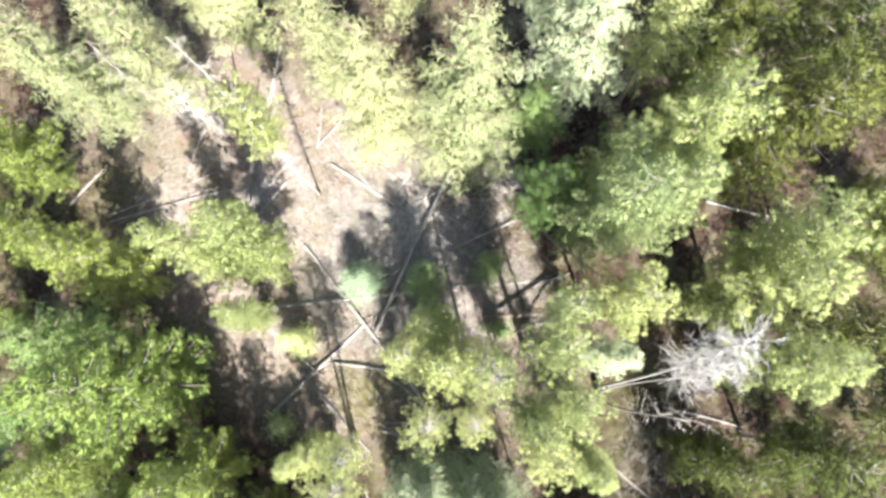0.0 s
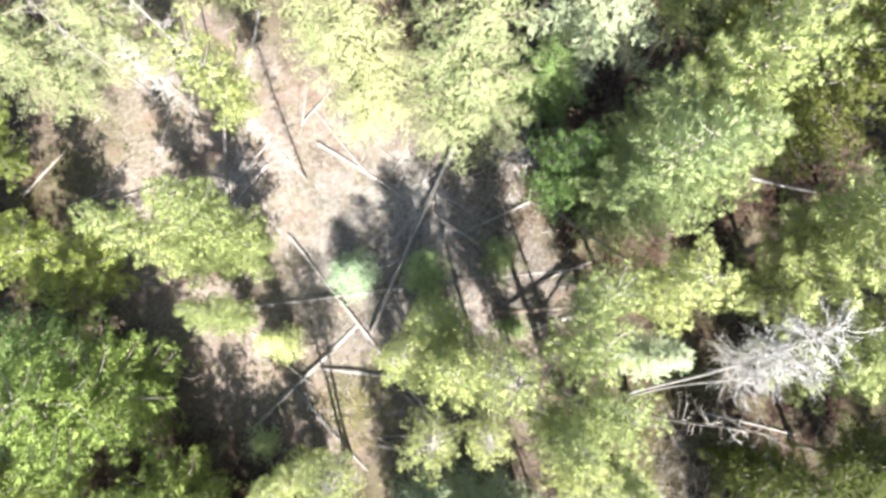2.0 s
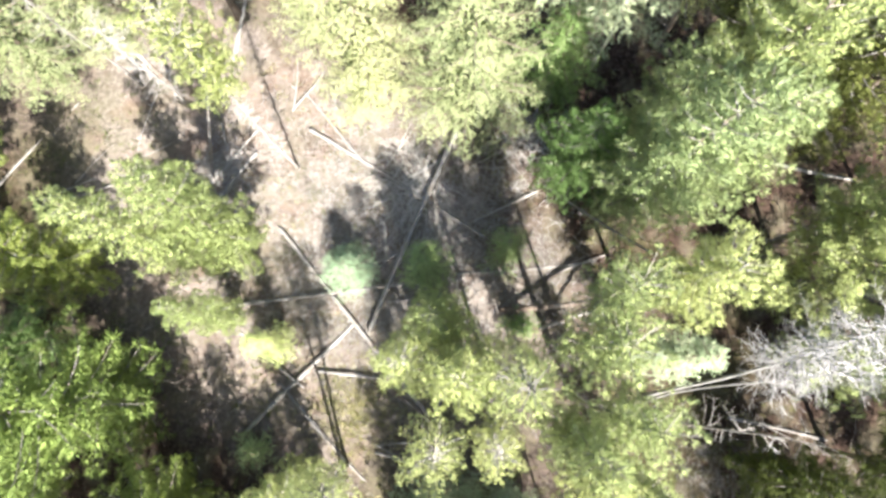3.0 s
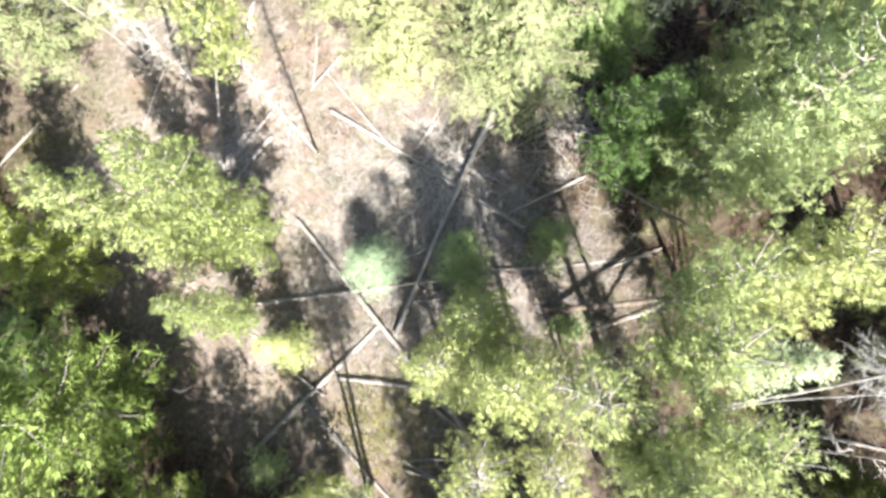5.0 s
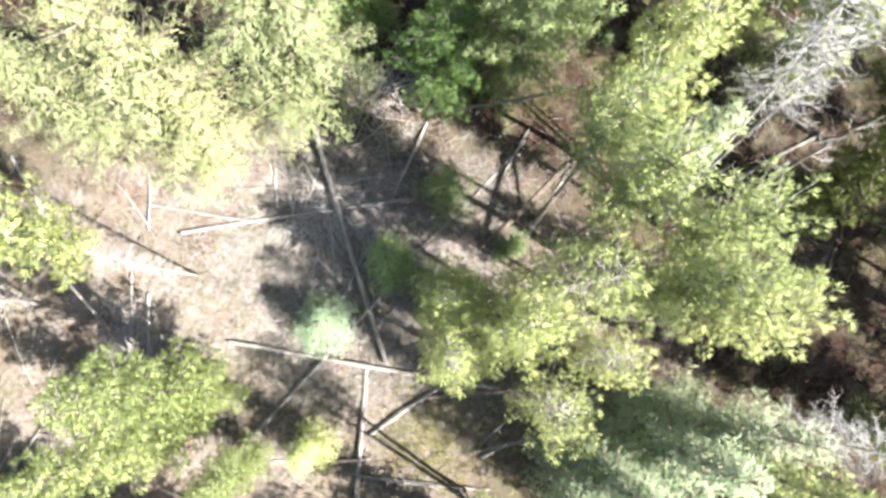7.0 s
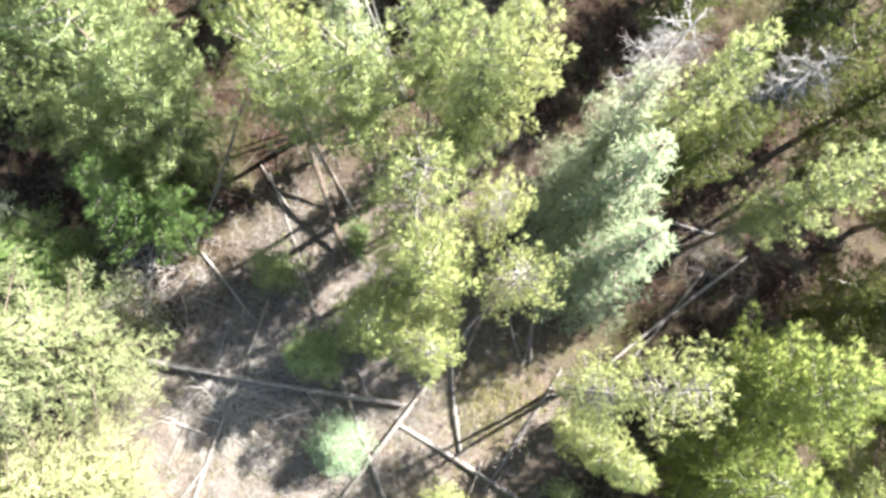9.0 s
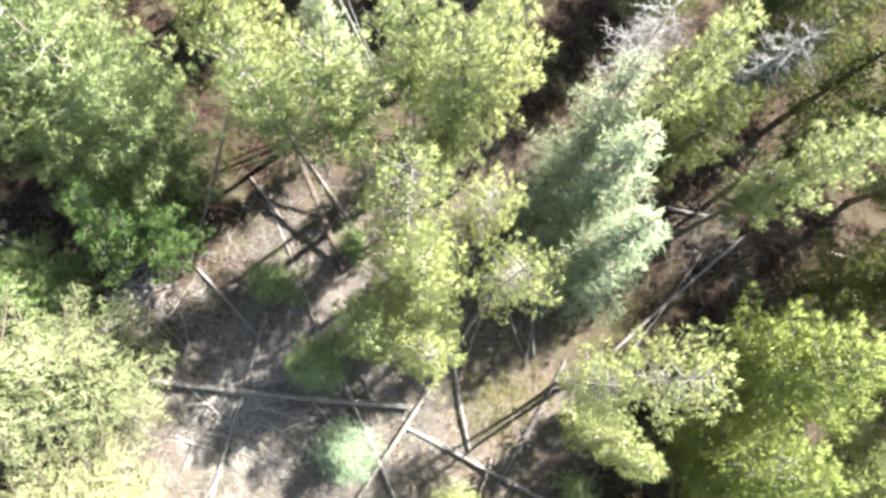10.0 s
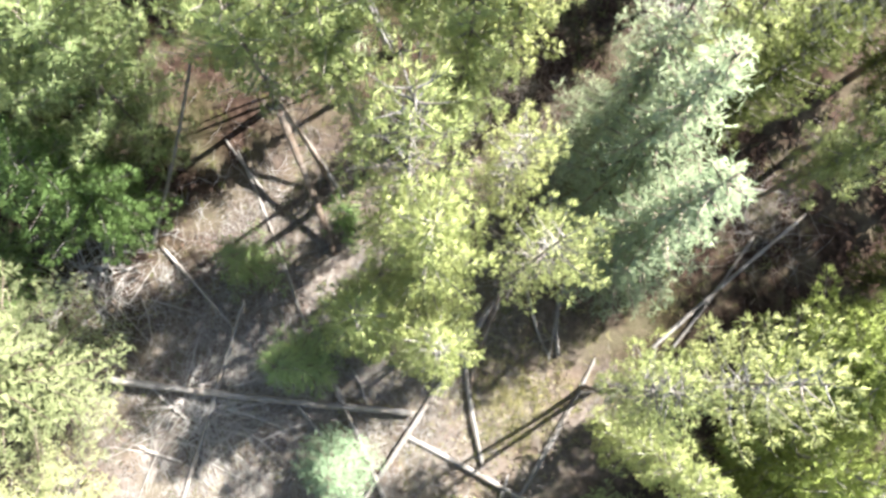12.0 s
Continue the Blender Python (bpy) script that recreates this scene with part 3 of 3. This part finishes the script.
tree("pine_low_b_far", (6.8, -21.4), (6.8, -21.4, 15.0), 1.74, "olive", "olive-green pine deep in the wood, where some are added for shade")
tree("pine_mid_b_far", (2.2, -10.4), (2.4, -10.4, 8.0), 1.10, "olive", "olive-green pine deep in the wood, where some are added for shade")


# the wood goes on round the place: unseen trees added to block low sky
for x, y, h, r in ((-25, -7, 10, 2.4), (-26, -1, 9, 2.2), (-27, 4, 9, 2.3), (-26.5, 9, 9, 2.2), (-26, 14, 11, 2.2), (-20, -8, 10, 2.4), (-17, -11, 11, 2.4), (-22, -13, 11, 2.3),
                   (-14, -14.5, 11, 2.3), (-18, -17, 12, 2.3), (-24, 18, 12, 2.2), (22, 1, 13, 2.4), (23, -8, 13, 2.4), (23, 11, 13, 2.4), (20, -13, 14, 2.3), (-10.5, -20, 12, 2.2)):
    tree("pine_low_far" if int(x) % 2 else "pine_mid_far", (x, y), (x, y, h), r, "olive", "olive-green pine deep in the wood, where some are added for shade")


# ---- standing dead trees ----
def snag(base, tip, radius, reach, low, count, label, seed, mat, twigs=5):
    rng = random.Random(seed)
    foot = Vector((*base, ground_z(*base) - 0.1))
    axis = Vector(tip) - foot
    root = new("dead_tree")
    root.matrix_world = Matrix.Translation(foot) @ axis.to_track_quat("Z", "Y").to_matrix().to_4x4()
    stem, pts = trunk_shape(rng, axis.length, radius, 0.25, 0.15)
    child(root, "trunk", stem.mesh("dead_trunk", mat, True))
    for k in range(count):
        u = low + (0.98 - low) * (k + rng.random()) / count
        child(root, "branch", dead_branches(rng, pts, axis.length, u - 0.01, u + 0.01, reach, 1, twigs, 0.5).mesh("dead_branch", mat))
    return tagged(root, label, "dead tree", group="standing dead trees")


snag((6.9, -1.95), (9.3, 0.4, 14.4), 0.085, 1.25, 0.60, 150, "leaning bleached dead tree with a tangle of pale grey twigs", 41, SILVER_WOOD, 9)
snag((7.0, -2.1), (9.0, -0.7, 12.2), 0.060, 1.10, 0.62, 80, "slim pale grey dead tree beside a bigger one", 51, SILVER_WOOD, 8)
snag((6.8, -2.4), (8.8, -2.65, 10.8), 0.075, 1.0, 0.35, 34, "leaning grey dead tree with short broken branches", 42, GREY_WOOD, 6)
snag((1.7, -11.4), (1.9, -11.4, 10.2), 0.075, 1.05, 0.5, 130, "grey dead tree with a dense crown of bare twigs", 43, SILVER_WOOD, 11)
snag((3.1, -7.9), (3.2, -7.9, 11.4), 0.075, 1.05, 0.5, 120, "grey dead tree with a dense crown of bare twigs", 44, SILVER_WOOD, 11)
snag((-12.4, 11.6), (-12.2, 11.3, 7.6), 0.05, 0.8, 0.06, 150, "bleached dead tree with many short broken branches", 45, PALE_WOOD, 6)
snag((-11.2, 12.6), (-10.9, 11.9, 11.0), 0.075, 1.2, 0.6, 22, "grey dead tree with a star of bare branches", 46, PALE_WOOD, 5)
snag((-14.4, 12.5), (-13.9, 11.8, 11.0), 0.075, 1.2, 0.5, 26, "grey dead tree with a star of bare branches", 47, GREY_WOOD, 5)
snag((5.6, 11.9), (5.5, 12.1, 11.2), 0.075, 0.8, 0.4, 30, "grey dead tree among pale firs", 48, GREY_WOOD, 6)
snag((12.4, 4.1), (12.8, 4.0, 10.4), 0.075, 1.0, 0.2, 30, "grey dead tree beside a tall pine", 49, GREY_WOOD, 6)
snag((-8.3, -8.3), (-8.1, -8.0, 8.2), 0.09, 0.8, 0.5, 24, "grey dead tree top among green pines", 50, PALE_WOOD, 7)


# ---- fallen logs and poles ----
def log(name, a, b, r0, r1, mat, label, seed, stubs=5):
    """A stem from a to b (x, y, height of its axis over the ground), tapering from r0 to r1, with broken ends and branch stubs."""
    rng = random.Random(seed)
    p, q = (Vector((x, y, ground_z(x, y) + h)) for x, y, h in (a, b))
    axis = q - p
    n = max(8, int(axis.length / 0.28))
    bend, ph = rng.uniform(0.04, 0.12), rng.uniform(0, 6)
    pts = [Vector((bend * math.sin(ph + 2.8 * k / n), bend * math.cos(ph * 2 + 3.3 * k / n), axis.length * k / n)) for k in range(n + 1)]
    radii = [(r0 + (r1 - r0) * k / n) * rng.uniform(0.80, 1.16) for k in range(n + 1)]
    radii = [0.70 * r for r in radii]
    s = Shape()
    s.tube([pts[0] - Vector((0, 0, 0.12))] + pts + [pts[-1] + Vector((0.01, 0, 0.15))], [r0 * 0.42] + radii + [r1 * 0.2], 10)
    root = new(name, s.mesh(name, mat, True))
    root.matrix_world = Matrix.Translation(p) @ axis.to_track_quat("Z", "Y").to_matrix().to_4x4()
    for _ in range(stubs):
        t, w = Shape(), rng.uniform(0, 6.28)
        c = along(pts, rng.uniform(0.15, 0.97))
        d = Vector((math.cos(w), math.sin(w), rng.uniform(0.1, 0.7))).normalized()
        size = rng.uniform(0.10, 0.35)
        t.tube([c, c + d * size * 0.5, c + (d + unit(rng) * 0.3).normalized() * size], [0.016, 0.011, 0.004], 5)
        child(root, "branch_stub", t.mesh("branch_stub", mat))
    return tagged(root, label, "log", group="fallen logs")


GL = "straight weathered grey fallen log across the clearing"
TL = "thin grey fallen pole lying on dry litter"
log("fallen_log", (-0.2, 9.3, 0.42), (-4.10, 1.05, 0.40), 0.150, 0.155, GREY_WOOD, "long weathered grey fallen log, crossing other logs", 61)
log("fallen_log", (-6.60, 9.80, 0.24), (0.75, 4.90, 0.30), 0.115, 0.095, GREY_WOOD, "slim grey fallen log under a thicker one", 62)
log("fallen_log", (-6.9, 11.6, 0.08), (-4.3, 8.5, 0.10), 0.06, 0.05, PALE_WOOD, "thin bleached pole on sunny litter", 63)
log("fallen_log", (-3.95, 3.90, 0.14), (3.05, 6.62, 0.14), 0.085, 0.075, GREY_WOOD, TL, 64)
log("fallen_log", (-4.85, 1.45, 0.14), (-9.3, -2.95, 0.16), 0.13, 0.11, GREY_WOOD, GL, 65)
log("fallen_log", (-7.95, 5.55, 0.14), (-1.75, -2.40, 0.25), 0.11, 0.14, GREY_WOOD, "long greyish brown fallen log with peeling bark", 66)
log("fallen_log", (-10.0, 2.40, 0.18), (-2.40, 2.95, 0.30), 0.13, 0.11, GREY_WOOD, "grey fallen log casting a hard dark shadow", 67)
log("fallen_log", (-6.25, -0.50, 0.13), (-3.2, -1.15, 0.14), 0.09, 0.13, GREY_WOOD, "short grey fallen log on yellow grass", 68)
log("fallen_log", (-4.0, -1.0, 0.12), (-1.5, -2.85, 0.14), 0.12, 0.11, BROWN_WOOD, "brown fallen log beside young pines", 69)
log("leaning_pole", (3.45, 6.95, 0.05), (6.30, 3.15, 5.4), 0.09, 0.05, GREY_WOOD, "long grey dead pole leaning into a pine", 71)
log("leaning_log", (1.40, 1.77, 0.10), (5.20, 1.80, 2.7), 0.14, 0.16, BROWN_WOOD, "pale brown log leaning up against a pine trunk", 72)
log("leaning_log", (3.05, 0.95, 0.10), (5.3, 1.75, 2.6), 0.10, 0.12, GREY_WOOD, "grey log leaning up against a pine trunk", 73)
log("fallen_log", (-0.3, 3.3, 0.06), (5.3, 3.66, 0.10), 0.06, 0.06, GREY_WOOD, TL, 74)
log("fallen_log", (-7.65, -1.5, 0.08), (-4.5, -4.9, 0.10), 0.09, 0.08, GREY_WOOD, "slim grey fallen log half in shade", 75)
log("fallen_log", (-7.95, -1.0, 0.06), (-5.0, -4.6, 0.08), 0.06, 0.05, GREY_WOOD, TL, 76)
log("fallen_log", (-9.75, 1.10, 0.09), (-7.0, -1.05, 0.10), 0.09, 0.07, GREY_WOOD, "slim pale fallen log half in shade", 77)
log("fallen_log", (-3.90, -4.0, 0.08), (-1.95, -4.75, 0.10), 0.08, 0.07, GREY_WOOD, TL, 78)
log("leaning_pole", (-10.95, 7.7, 0.08), (-9.2, 9.9, 6.2), 0.10, 0.06, GREY_WOOD, "bluish grey dead pole leaning in the shade", 79)
log("fallen_log", (-9.05, 8.95, 0.12), (-10.95, 6.65, 0.14), 0.10, 0.12, GREY_WOOD, "bluish grey fallen log lying in shade", 80, 9)
log("fallen_log", (-7.33, 10.90, 0.10), (-6.05, 12.55, 0.12), 0.055, 0.035, PALE_WOOD, "bleached forked branch on sunny litter", 81)
log("fallen_log", (-7.33, 10.95, 0.10), (-7.20, 13.2, 0.12), 0.05, 0.03, PALE_WOOD, "bleached forked branch on sunny litter", 82)
log("fallen_log", (-5.6, 12.4, 0.06), (-5.38, 10.05, 0.06), 0.05, 0.04, GREY_WOOD, TL, 83)
log("fallen_log", (-18.7, 7.2, 0.10), (-11.4, 8.75, 0.12), 0.06, 0.045, GREY_WOOD, "slim pale fallen log half in shade", 84)
log("fallen_log", (-18.7, 7.55, 0.08), (-13.1, 9.65, 0.08), 0.045, 0.035, GREY_WOOD, TL, 85)
log("fallen_log", (-18.2, 7.0, 0.07), (-13.9, 8.7, 0.09), 0.035, 0.025, GREY_WOOD, TL, 184)
log("fallen_log", (-17.9, 7.9, 0.06), (-15.6, 9.6, 0.08), 0.03, 0.02, GREY_WOOD, TL, 185)
log("fallen_log", (-13.6, 12.2, 0.05), (-14.5, 9.4, 0.05), 0.03, 0.022, SILVER_WOOD, TL, 186)
log("fallen_log", (-20.9, 8.2, 0.09), (-17.5, 11.8, 0.09), 0.08, 0.06, GREY_WOOD, "slim pale fallen log half in shade", 86)
log("fallen_log", (6.2, -4.7, 0.08), (9.3, -7.2, 0.08), 0.07, 0.06, GREY_WOOD, TL, 87)
log("fallen_log", (6.3, -5.0, 0.08), (7.95, -7.2, 0.08), 0.06, 0.05, GREY_WOOD, TL, 88)
log("fallen_log", (12.8, 7.4, 0.09), (15.9, 6.6, 0.09), 0.09, 0.07, PALE_WOOD, "pale fallen log in dark undergrowth", 89)
log("fallen_log", (10.2, -2.9, 0.10), (13.8, -3.8, 0.10), 0.10, 0.08, GREY_WOOD, "grey fallen log in deep shade", 90)
log("fallen_log", (-4.75, -6.95, 0.10), (-2.3, -13.0, 0.12), 0.09, 0.07, GREY_WOOD, "long grey fallen log in deep shade", 91)
log("fallen_log", (-4.9, -7.5, 0.08), (-2.5, -11.2, 0.10), 0.07, 0.06, GREY_WOOD, TL, 92)
log("fallen_log", (-1.75, -3.6, 0.08), (-3.85, -3.7, 0.08), 0.08, 0.07, GREY_WOOD, TL, 93)
log("fallen_log", (-2.1, -4.5, 0.08), (-3.95, -3.65, 0.10), 0.07, 0.06, GREY_WOOD, TL, 94)
log("fallen_log", (-0.35, -10.7, 0.08), (-1.4, -12.9, 0.08), 0.08, 0.06, GREY_WOOD, TL, 95)
log("fallen_log", (-4.0, -16.2, 0.10), (-5.4, -18.3, 0.10), 0.10, 0.08, PALE_WOOD, "pale fallen log at the wood edge", 96)
log("fallen_log", (-10.15, 13.5, 0.12), (-9.4, 16.5, 0.14), 0.14, 0.10, PALE_WOOD, "bleached fallen log on sunny litter", 97)
log("fallen_log", (3.5, 3.2, 0.06), (5.7, 3.75, 0.08), 0.07, 0.05, GREY_WOOD, TL, 98)
log("fallen_log", (-2.25, 2.45, 0.08), (-3.35, 2.2, 0.08), 0.07, 0.06, GREY_WOOD, TL, 99)


log("fallen_log", (-12.4, 8.0, 0.08), (-9.6, 8.1, 0.10), 0.07, 0.05, GREY_WOOD, "bluish grey fallen pole lying in shade", 140)
log("fallen_log", (-10.6, 10.4, 0.08), (-9.9, 6.0, 0.10), 0.07, 0.06, GREY_WOOD, "bluish grey fallen pole lying in shade", 141)
log("fallen_log", (-12.2, 6.9, 0.08), (-9.0, 9.9, 0.14), 0.06, 0.05, PALE_WOOD, "thin bleached pole on sunny litter", 142)


# ---- saplings ----
def sapling(base, height, radius, tone, label, seed, form="fir"):
    rng = random.Random(seed)
    root = new("sapling")
    root.location = (*base, ground_z(*base) - 0.03)
    stem, pts = trunk_shape(rng, height, 0.035, 0.03)
    crown, limbs = fir_crown(rng, pts, height, 0.05, radius, 0.12, 0.10, 0.21 if tone != "blue" else 0.16, 0.024, tone != "blue") if form == "fir" else pine_crown(rng, pts, height, 0.05, radius, 0.5, 0.13, 14, 0.17)
    child(root, "trunk", woody("sapling_trunk", (stem, BARK), (limbs, BARK)))
    child(root, "crown", crown.mesh("sapling_crown", NEEDLE[tone]))
    return tagged(root, label, "sapling", group="saplings")


sapling((-4.8, 3.55), 3.5, 1.25, "blue", "bushy blue-green sapling in the sunny clearing", 31)
sapling((1.65, 4.15), 3.4, 1.15, "young", "fresh green sapling at the clearing edge", 32)
sapling((2.15, 1.05), 2.0, 0.75, "dark", "small dark green sapling between fallen logs", 33)
sapling((-8.9, -3.6), 2.2, 0.8, "fresh", "ragged green sapling beside a fallen log", 34)


# ---- forest litter ----
def open_ground(rng):
    return rng.uniform(-22, 15), rng.uniform(-13, 17)


def scatter_twigs(count, seed):
    rng, s = random.Random(seed), Shape()
    for _ in range(count):
        x, y = open_ground(rng)
        if math.hypot(x + 5.5, y - 8.0) > 10.0 and rng.random() < 0.5:
            continue
        w, n = rng.uniform(0, 6.28), rng.uniform(0.15, 1.1) ** 1.3
        d = Vector((math.cos(w), math.sin(w), 0))
        p = Vector((x, y, ground_z(x, y) + 0.015))
        e = p + d * n + Vector((0, 0, rng.uniform(0, 0.10)))
        m = p.lerp(e, 0.5) + Vector((-d.y, d.x, 0)) * rng.uniform(-0.12, 0.12) * n + Vector((0, 0, 0.02))
        r = rng.uniform(0.004, 0.012)
        s.tube([p, m, e], [r, r * 0.8, r * 0.4], 3, False)
    return s


def glade_twigs(count, seed):
    """Fine grey twigs that lie thick on the open ground."""
    rng, s = random.Random(seed), Shape()
    for _ in range(count):
        x, y = rng.gauss(-3.0, 3.4), rng.gauss(5.0, 3.2)
        w, n = rng.uniform(0, 6.28), rng.uniform(0.2, 0.9)
        d = Vector((math.cos(w), math.sin(w), 0))
        p = Vector((x, y, ground_z(x, y) + 0.02))
        e = p + d * n + Vector((0, 0, rng.uniform(0, 0.16)))
        m = p.lerp(e, 0.5) + Vector((-d.y, d.x, 0.3)) * rng.uniform(-0.12, 0.12)
        m.z = max(m.z, ground_z(m.x, m.y) + 0.02)
        r = rng.uniform(0.003, 0.009)
        s.tube([p, m, e], [r, r * 0.8, r * 0.4], 3, False)
    return s


tagged(new("glade_twigs", glade_twigs(7500, 102).mesh("glade_twigs", SILVER_WOOD)), "fine silver-grey twigs strewn over the clearing", "twigs", kind="stuff")
tagged(new("fallen_twigs", scatter_twigs(4200, 101).mesh("fallen_twigs", BROWN_WOOD)), "scattered brown twigs on the forest floor", "twigs", kind="stuff")


def brush_pile(centre, size, count, mat, label, seed, thick=0.009, step=0.28):
    rng, s = random.Random(seed), Shape()
    for _ in range(count):
        x, y = centre[0] + rng.gauss(0, size * 0.45), centre[1] + rng.gauss(0, size * 0.45)
        w = rng.uniform(0, 6.28)
        d = Vector((math.cos(w), math.sin(w), rng.uniform(-0.1, 0.2))).normalized()
        line = [Vector((x, y, ground_z(x, y) + rng.uniform(0.02, 0.15)))]
        for _ in range(4):
            d = (d + unit(rng) * 0.17 - Vector((0, 0, 0.05))).normalized()
            q = line[-1] + d * step * rng.uniform(0.55, 1.5)
            q.z = max(q.z, ground_z(q.x, q.y) + 0.02)
            line.append(q)
        r = rng.uniform(0.3, 1.0) * thick
        s.tube(line, [r, r, r * 0.8, r * 0.6, r * 0.3], 3, False)
    return tagged(new("brush_pile", s.mesh("brush_pile", mat)), label, "brush", kind="stuff")


brush_pile((-2.2, 7.1), 1.4, 130, PALE_WOOD, "tangled pile of bare grey branches in shade", 111, 0.030, 0.45)
brush_pile((-1.6, 5.0), 2.2, 260, PALE_WOOD, "thin tangle of bare pale twigs among logs", 112, 0.012)
brush_pile((0.4, 6.2), 1.8, 150, PALE_WOOD, "thin tangle of bare pale twigs beside a long log", 114, 0.012)
brush_pile((2.9, 9.2), 1.6, 120, PALE_WOOD, "tangled pile of bare grey branches in shade", 113, 0.026, 0.45)
brush_pile((3.8, -5.6), 1.5, 260, BROWN_WOOD, "reddish brown brush between pines", 115)
brush_pile((-10.6, 8.3), 1.2, 260, SILVER_WOOD, "tangled bare pale twigs among shaded logs", 116)
brush_pile((3.2, 3.4), 1.5, 170, GREY_WOOD, "tangled bare grey twigs between logs", 117)
brush_pile((9.0, -5.6), 2.2, 260, GREY_WOOD, "tangled bare grey twigs in deep shade", 118)
brush_pile((-2.2, -11.6), 1.8, 200, GREY_WOOD, "tangled bare grey twigs in deep shade", 119)
brush_pile((-4.2, 0.6), 1.3, 110, GREY_WOOD, "thin tangle of bare grey twigs among logs", 120)


def scatter_grass(count, seed):
    rng, s = random.Random(seed), Shape()
    for _ in range(count):
        x, y = open_ground(rng)
        if x < -11:
            continue
        near = math.hypot(x + 5.2, (y + 2.2) * 0.8) < 2.6
        if not near and noise.noise((x * 0.45, y * 0.45, 9)) < 0.12:
            continue
        p = Vector((x, y, ground_z(x, y)))
        for _ in range(7):
            d = (Vector((0, 0, 0.8)) + unit(rng) * 0.9).normalized()
            flat = d.cross(unit(rng))
            if flat.length > 0.05:
                s.blade(p + Vector((rng.uniform(-0.1, 0.1), rng.uniform(-0.1, 0.1), 0)), Vector((d.x, d.y, abs(d.z))), flat.normalized(), rng.uniform(0.10, 0.28), 0.022)
    return s


tagged(new("dry_grass", scatter_grass(6500, 121).mesh("dry_grass", GRASS)), "sparse yellow-green grass and low herbs", "grass", kind="stuff")


def undergrowth(count, seed):
    """Low dry herbs and needle clumps, two shapes: green and brown."""
    rng, green, brown = random.Random(seed), Shape(), Shape()
    for _ in range(count):
        x, y = open_ground(rng)
        if noise.noise((x * 0.8, y * 0.8, 31)) < -0.05:
            continue
        s = green if noise.noise((x * 0.3, y * 0.3, 47)) > 0.1 else brown
        if s is brown and math.hypot(x + 5.5, y - 8.0) > 9.0 and rng.random() < 0.7:
            continue
        p, size = Vector((x, y, ground_z(x, y))), rng.uniform(0.08, 0.26)
        for _ in range(12):
            off = unit(rng)
            off.z = abs(off.z) * 0.7
            d = (off + Vector((0, 0, 0.4))).normalized()
            flat = d.cross(unit(rng))
            if flat.length > 0.05:
                s.blade(p + off * size, d, flat.normalized(), size * rng.uniform(0.4, 0.9), 0.035)
    return green, brown


HERB = needle_material("low_herbs", (0.030, 0.042, 0.012), (0.070, 0.085, 0.028), (0.150, 0.160, 0.062), 0.4)
DRY = needle_material("dry_brown_litter", (0.030, 0.017, 0.012), (0.080, 0.050, 0.036), (0.170, 0.122, 0.092), 0.2)
herbs, dead_herbs = undergrowth(8000, 131)
tagged(new("low_herbs", herbs.mesh("low_herbs", HERB)), "low green herbs between the logs", "undergrowth", kind="stuff")
tagged(new("dry_litter", dead_herbs.mesh("dry_litter", DRY)), "clumps of dry brown litter and dead herbs", "undergrowth", kind="stuff")


def grass_patch(cx, cy, rx, ry, count, seed):
    rng, s = random.Random(seed), Shape()
    for _ in range(count):
        x, y = rng.gauss(cx, rx), rng.gauss(cy, ry)
        p = Vector((x, y, ground_z(x, y)))
        for _ in range(6):
            d = (Vector((0, 0, 0.7)) + unit(rng) * 0.9).normalized()
            flat = d.cross(unit(rng))
            if flat.length > 0.05:
                s.blade(p + unit(rng) * 0.08, Vector((d.x, d.y, abs(d.z))), flat.normalized(), rng.uniform(0.10, 0.26), 0.022)
    return s


tagged(new("grass_patch", grass_patch(-4.9, -2.2, 0.9, 1.0, 900, 122).mesh("grass_patch", GRASS)), "patch of yellow-green grass between fallen logs", "grass", kind="stuff")
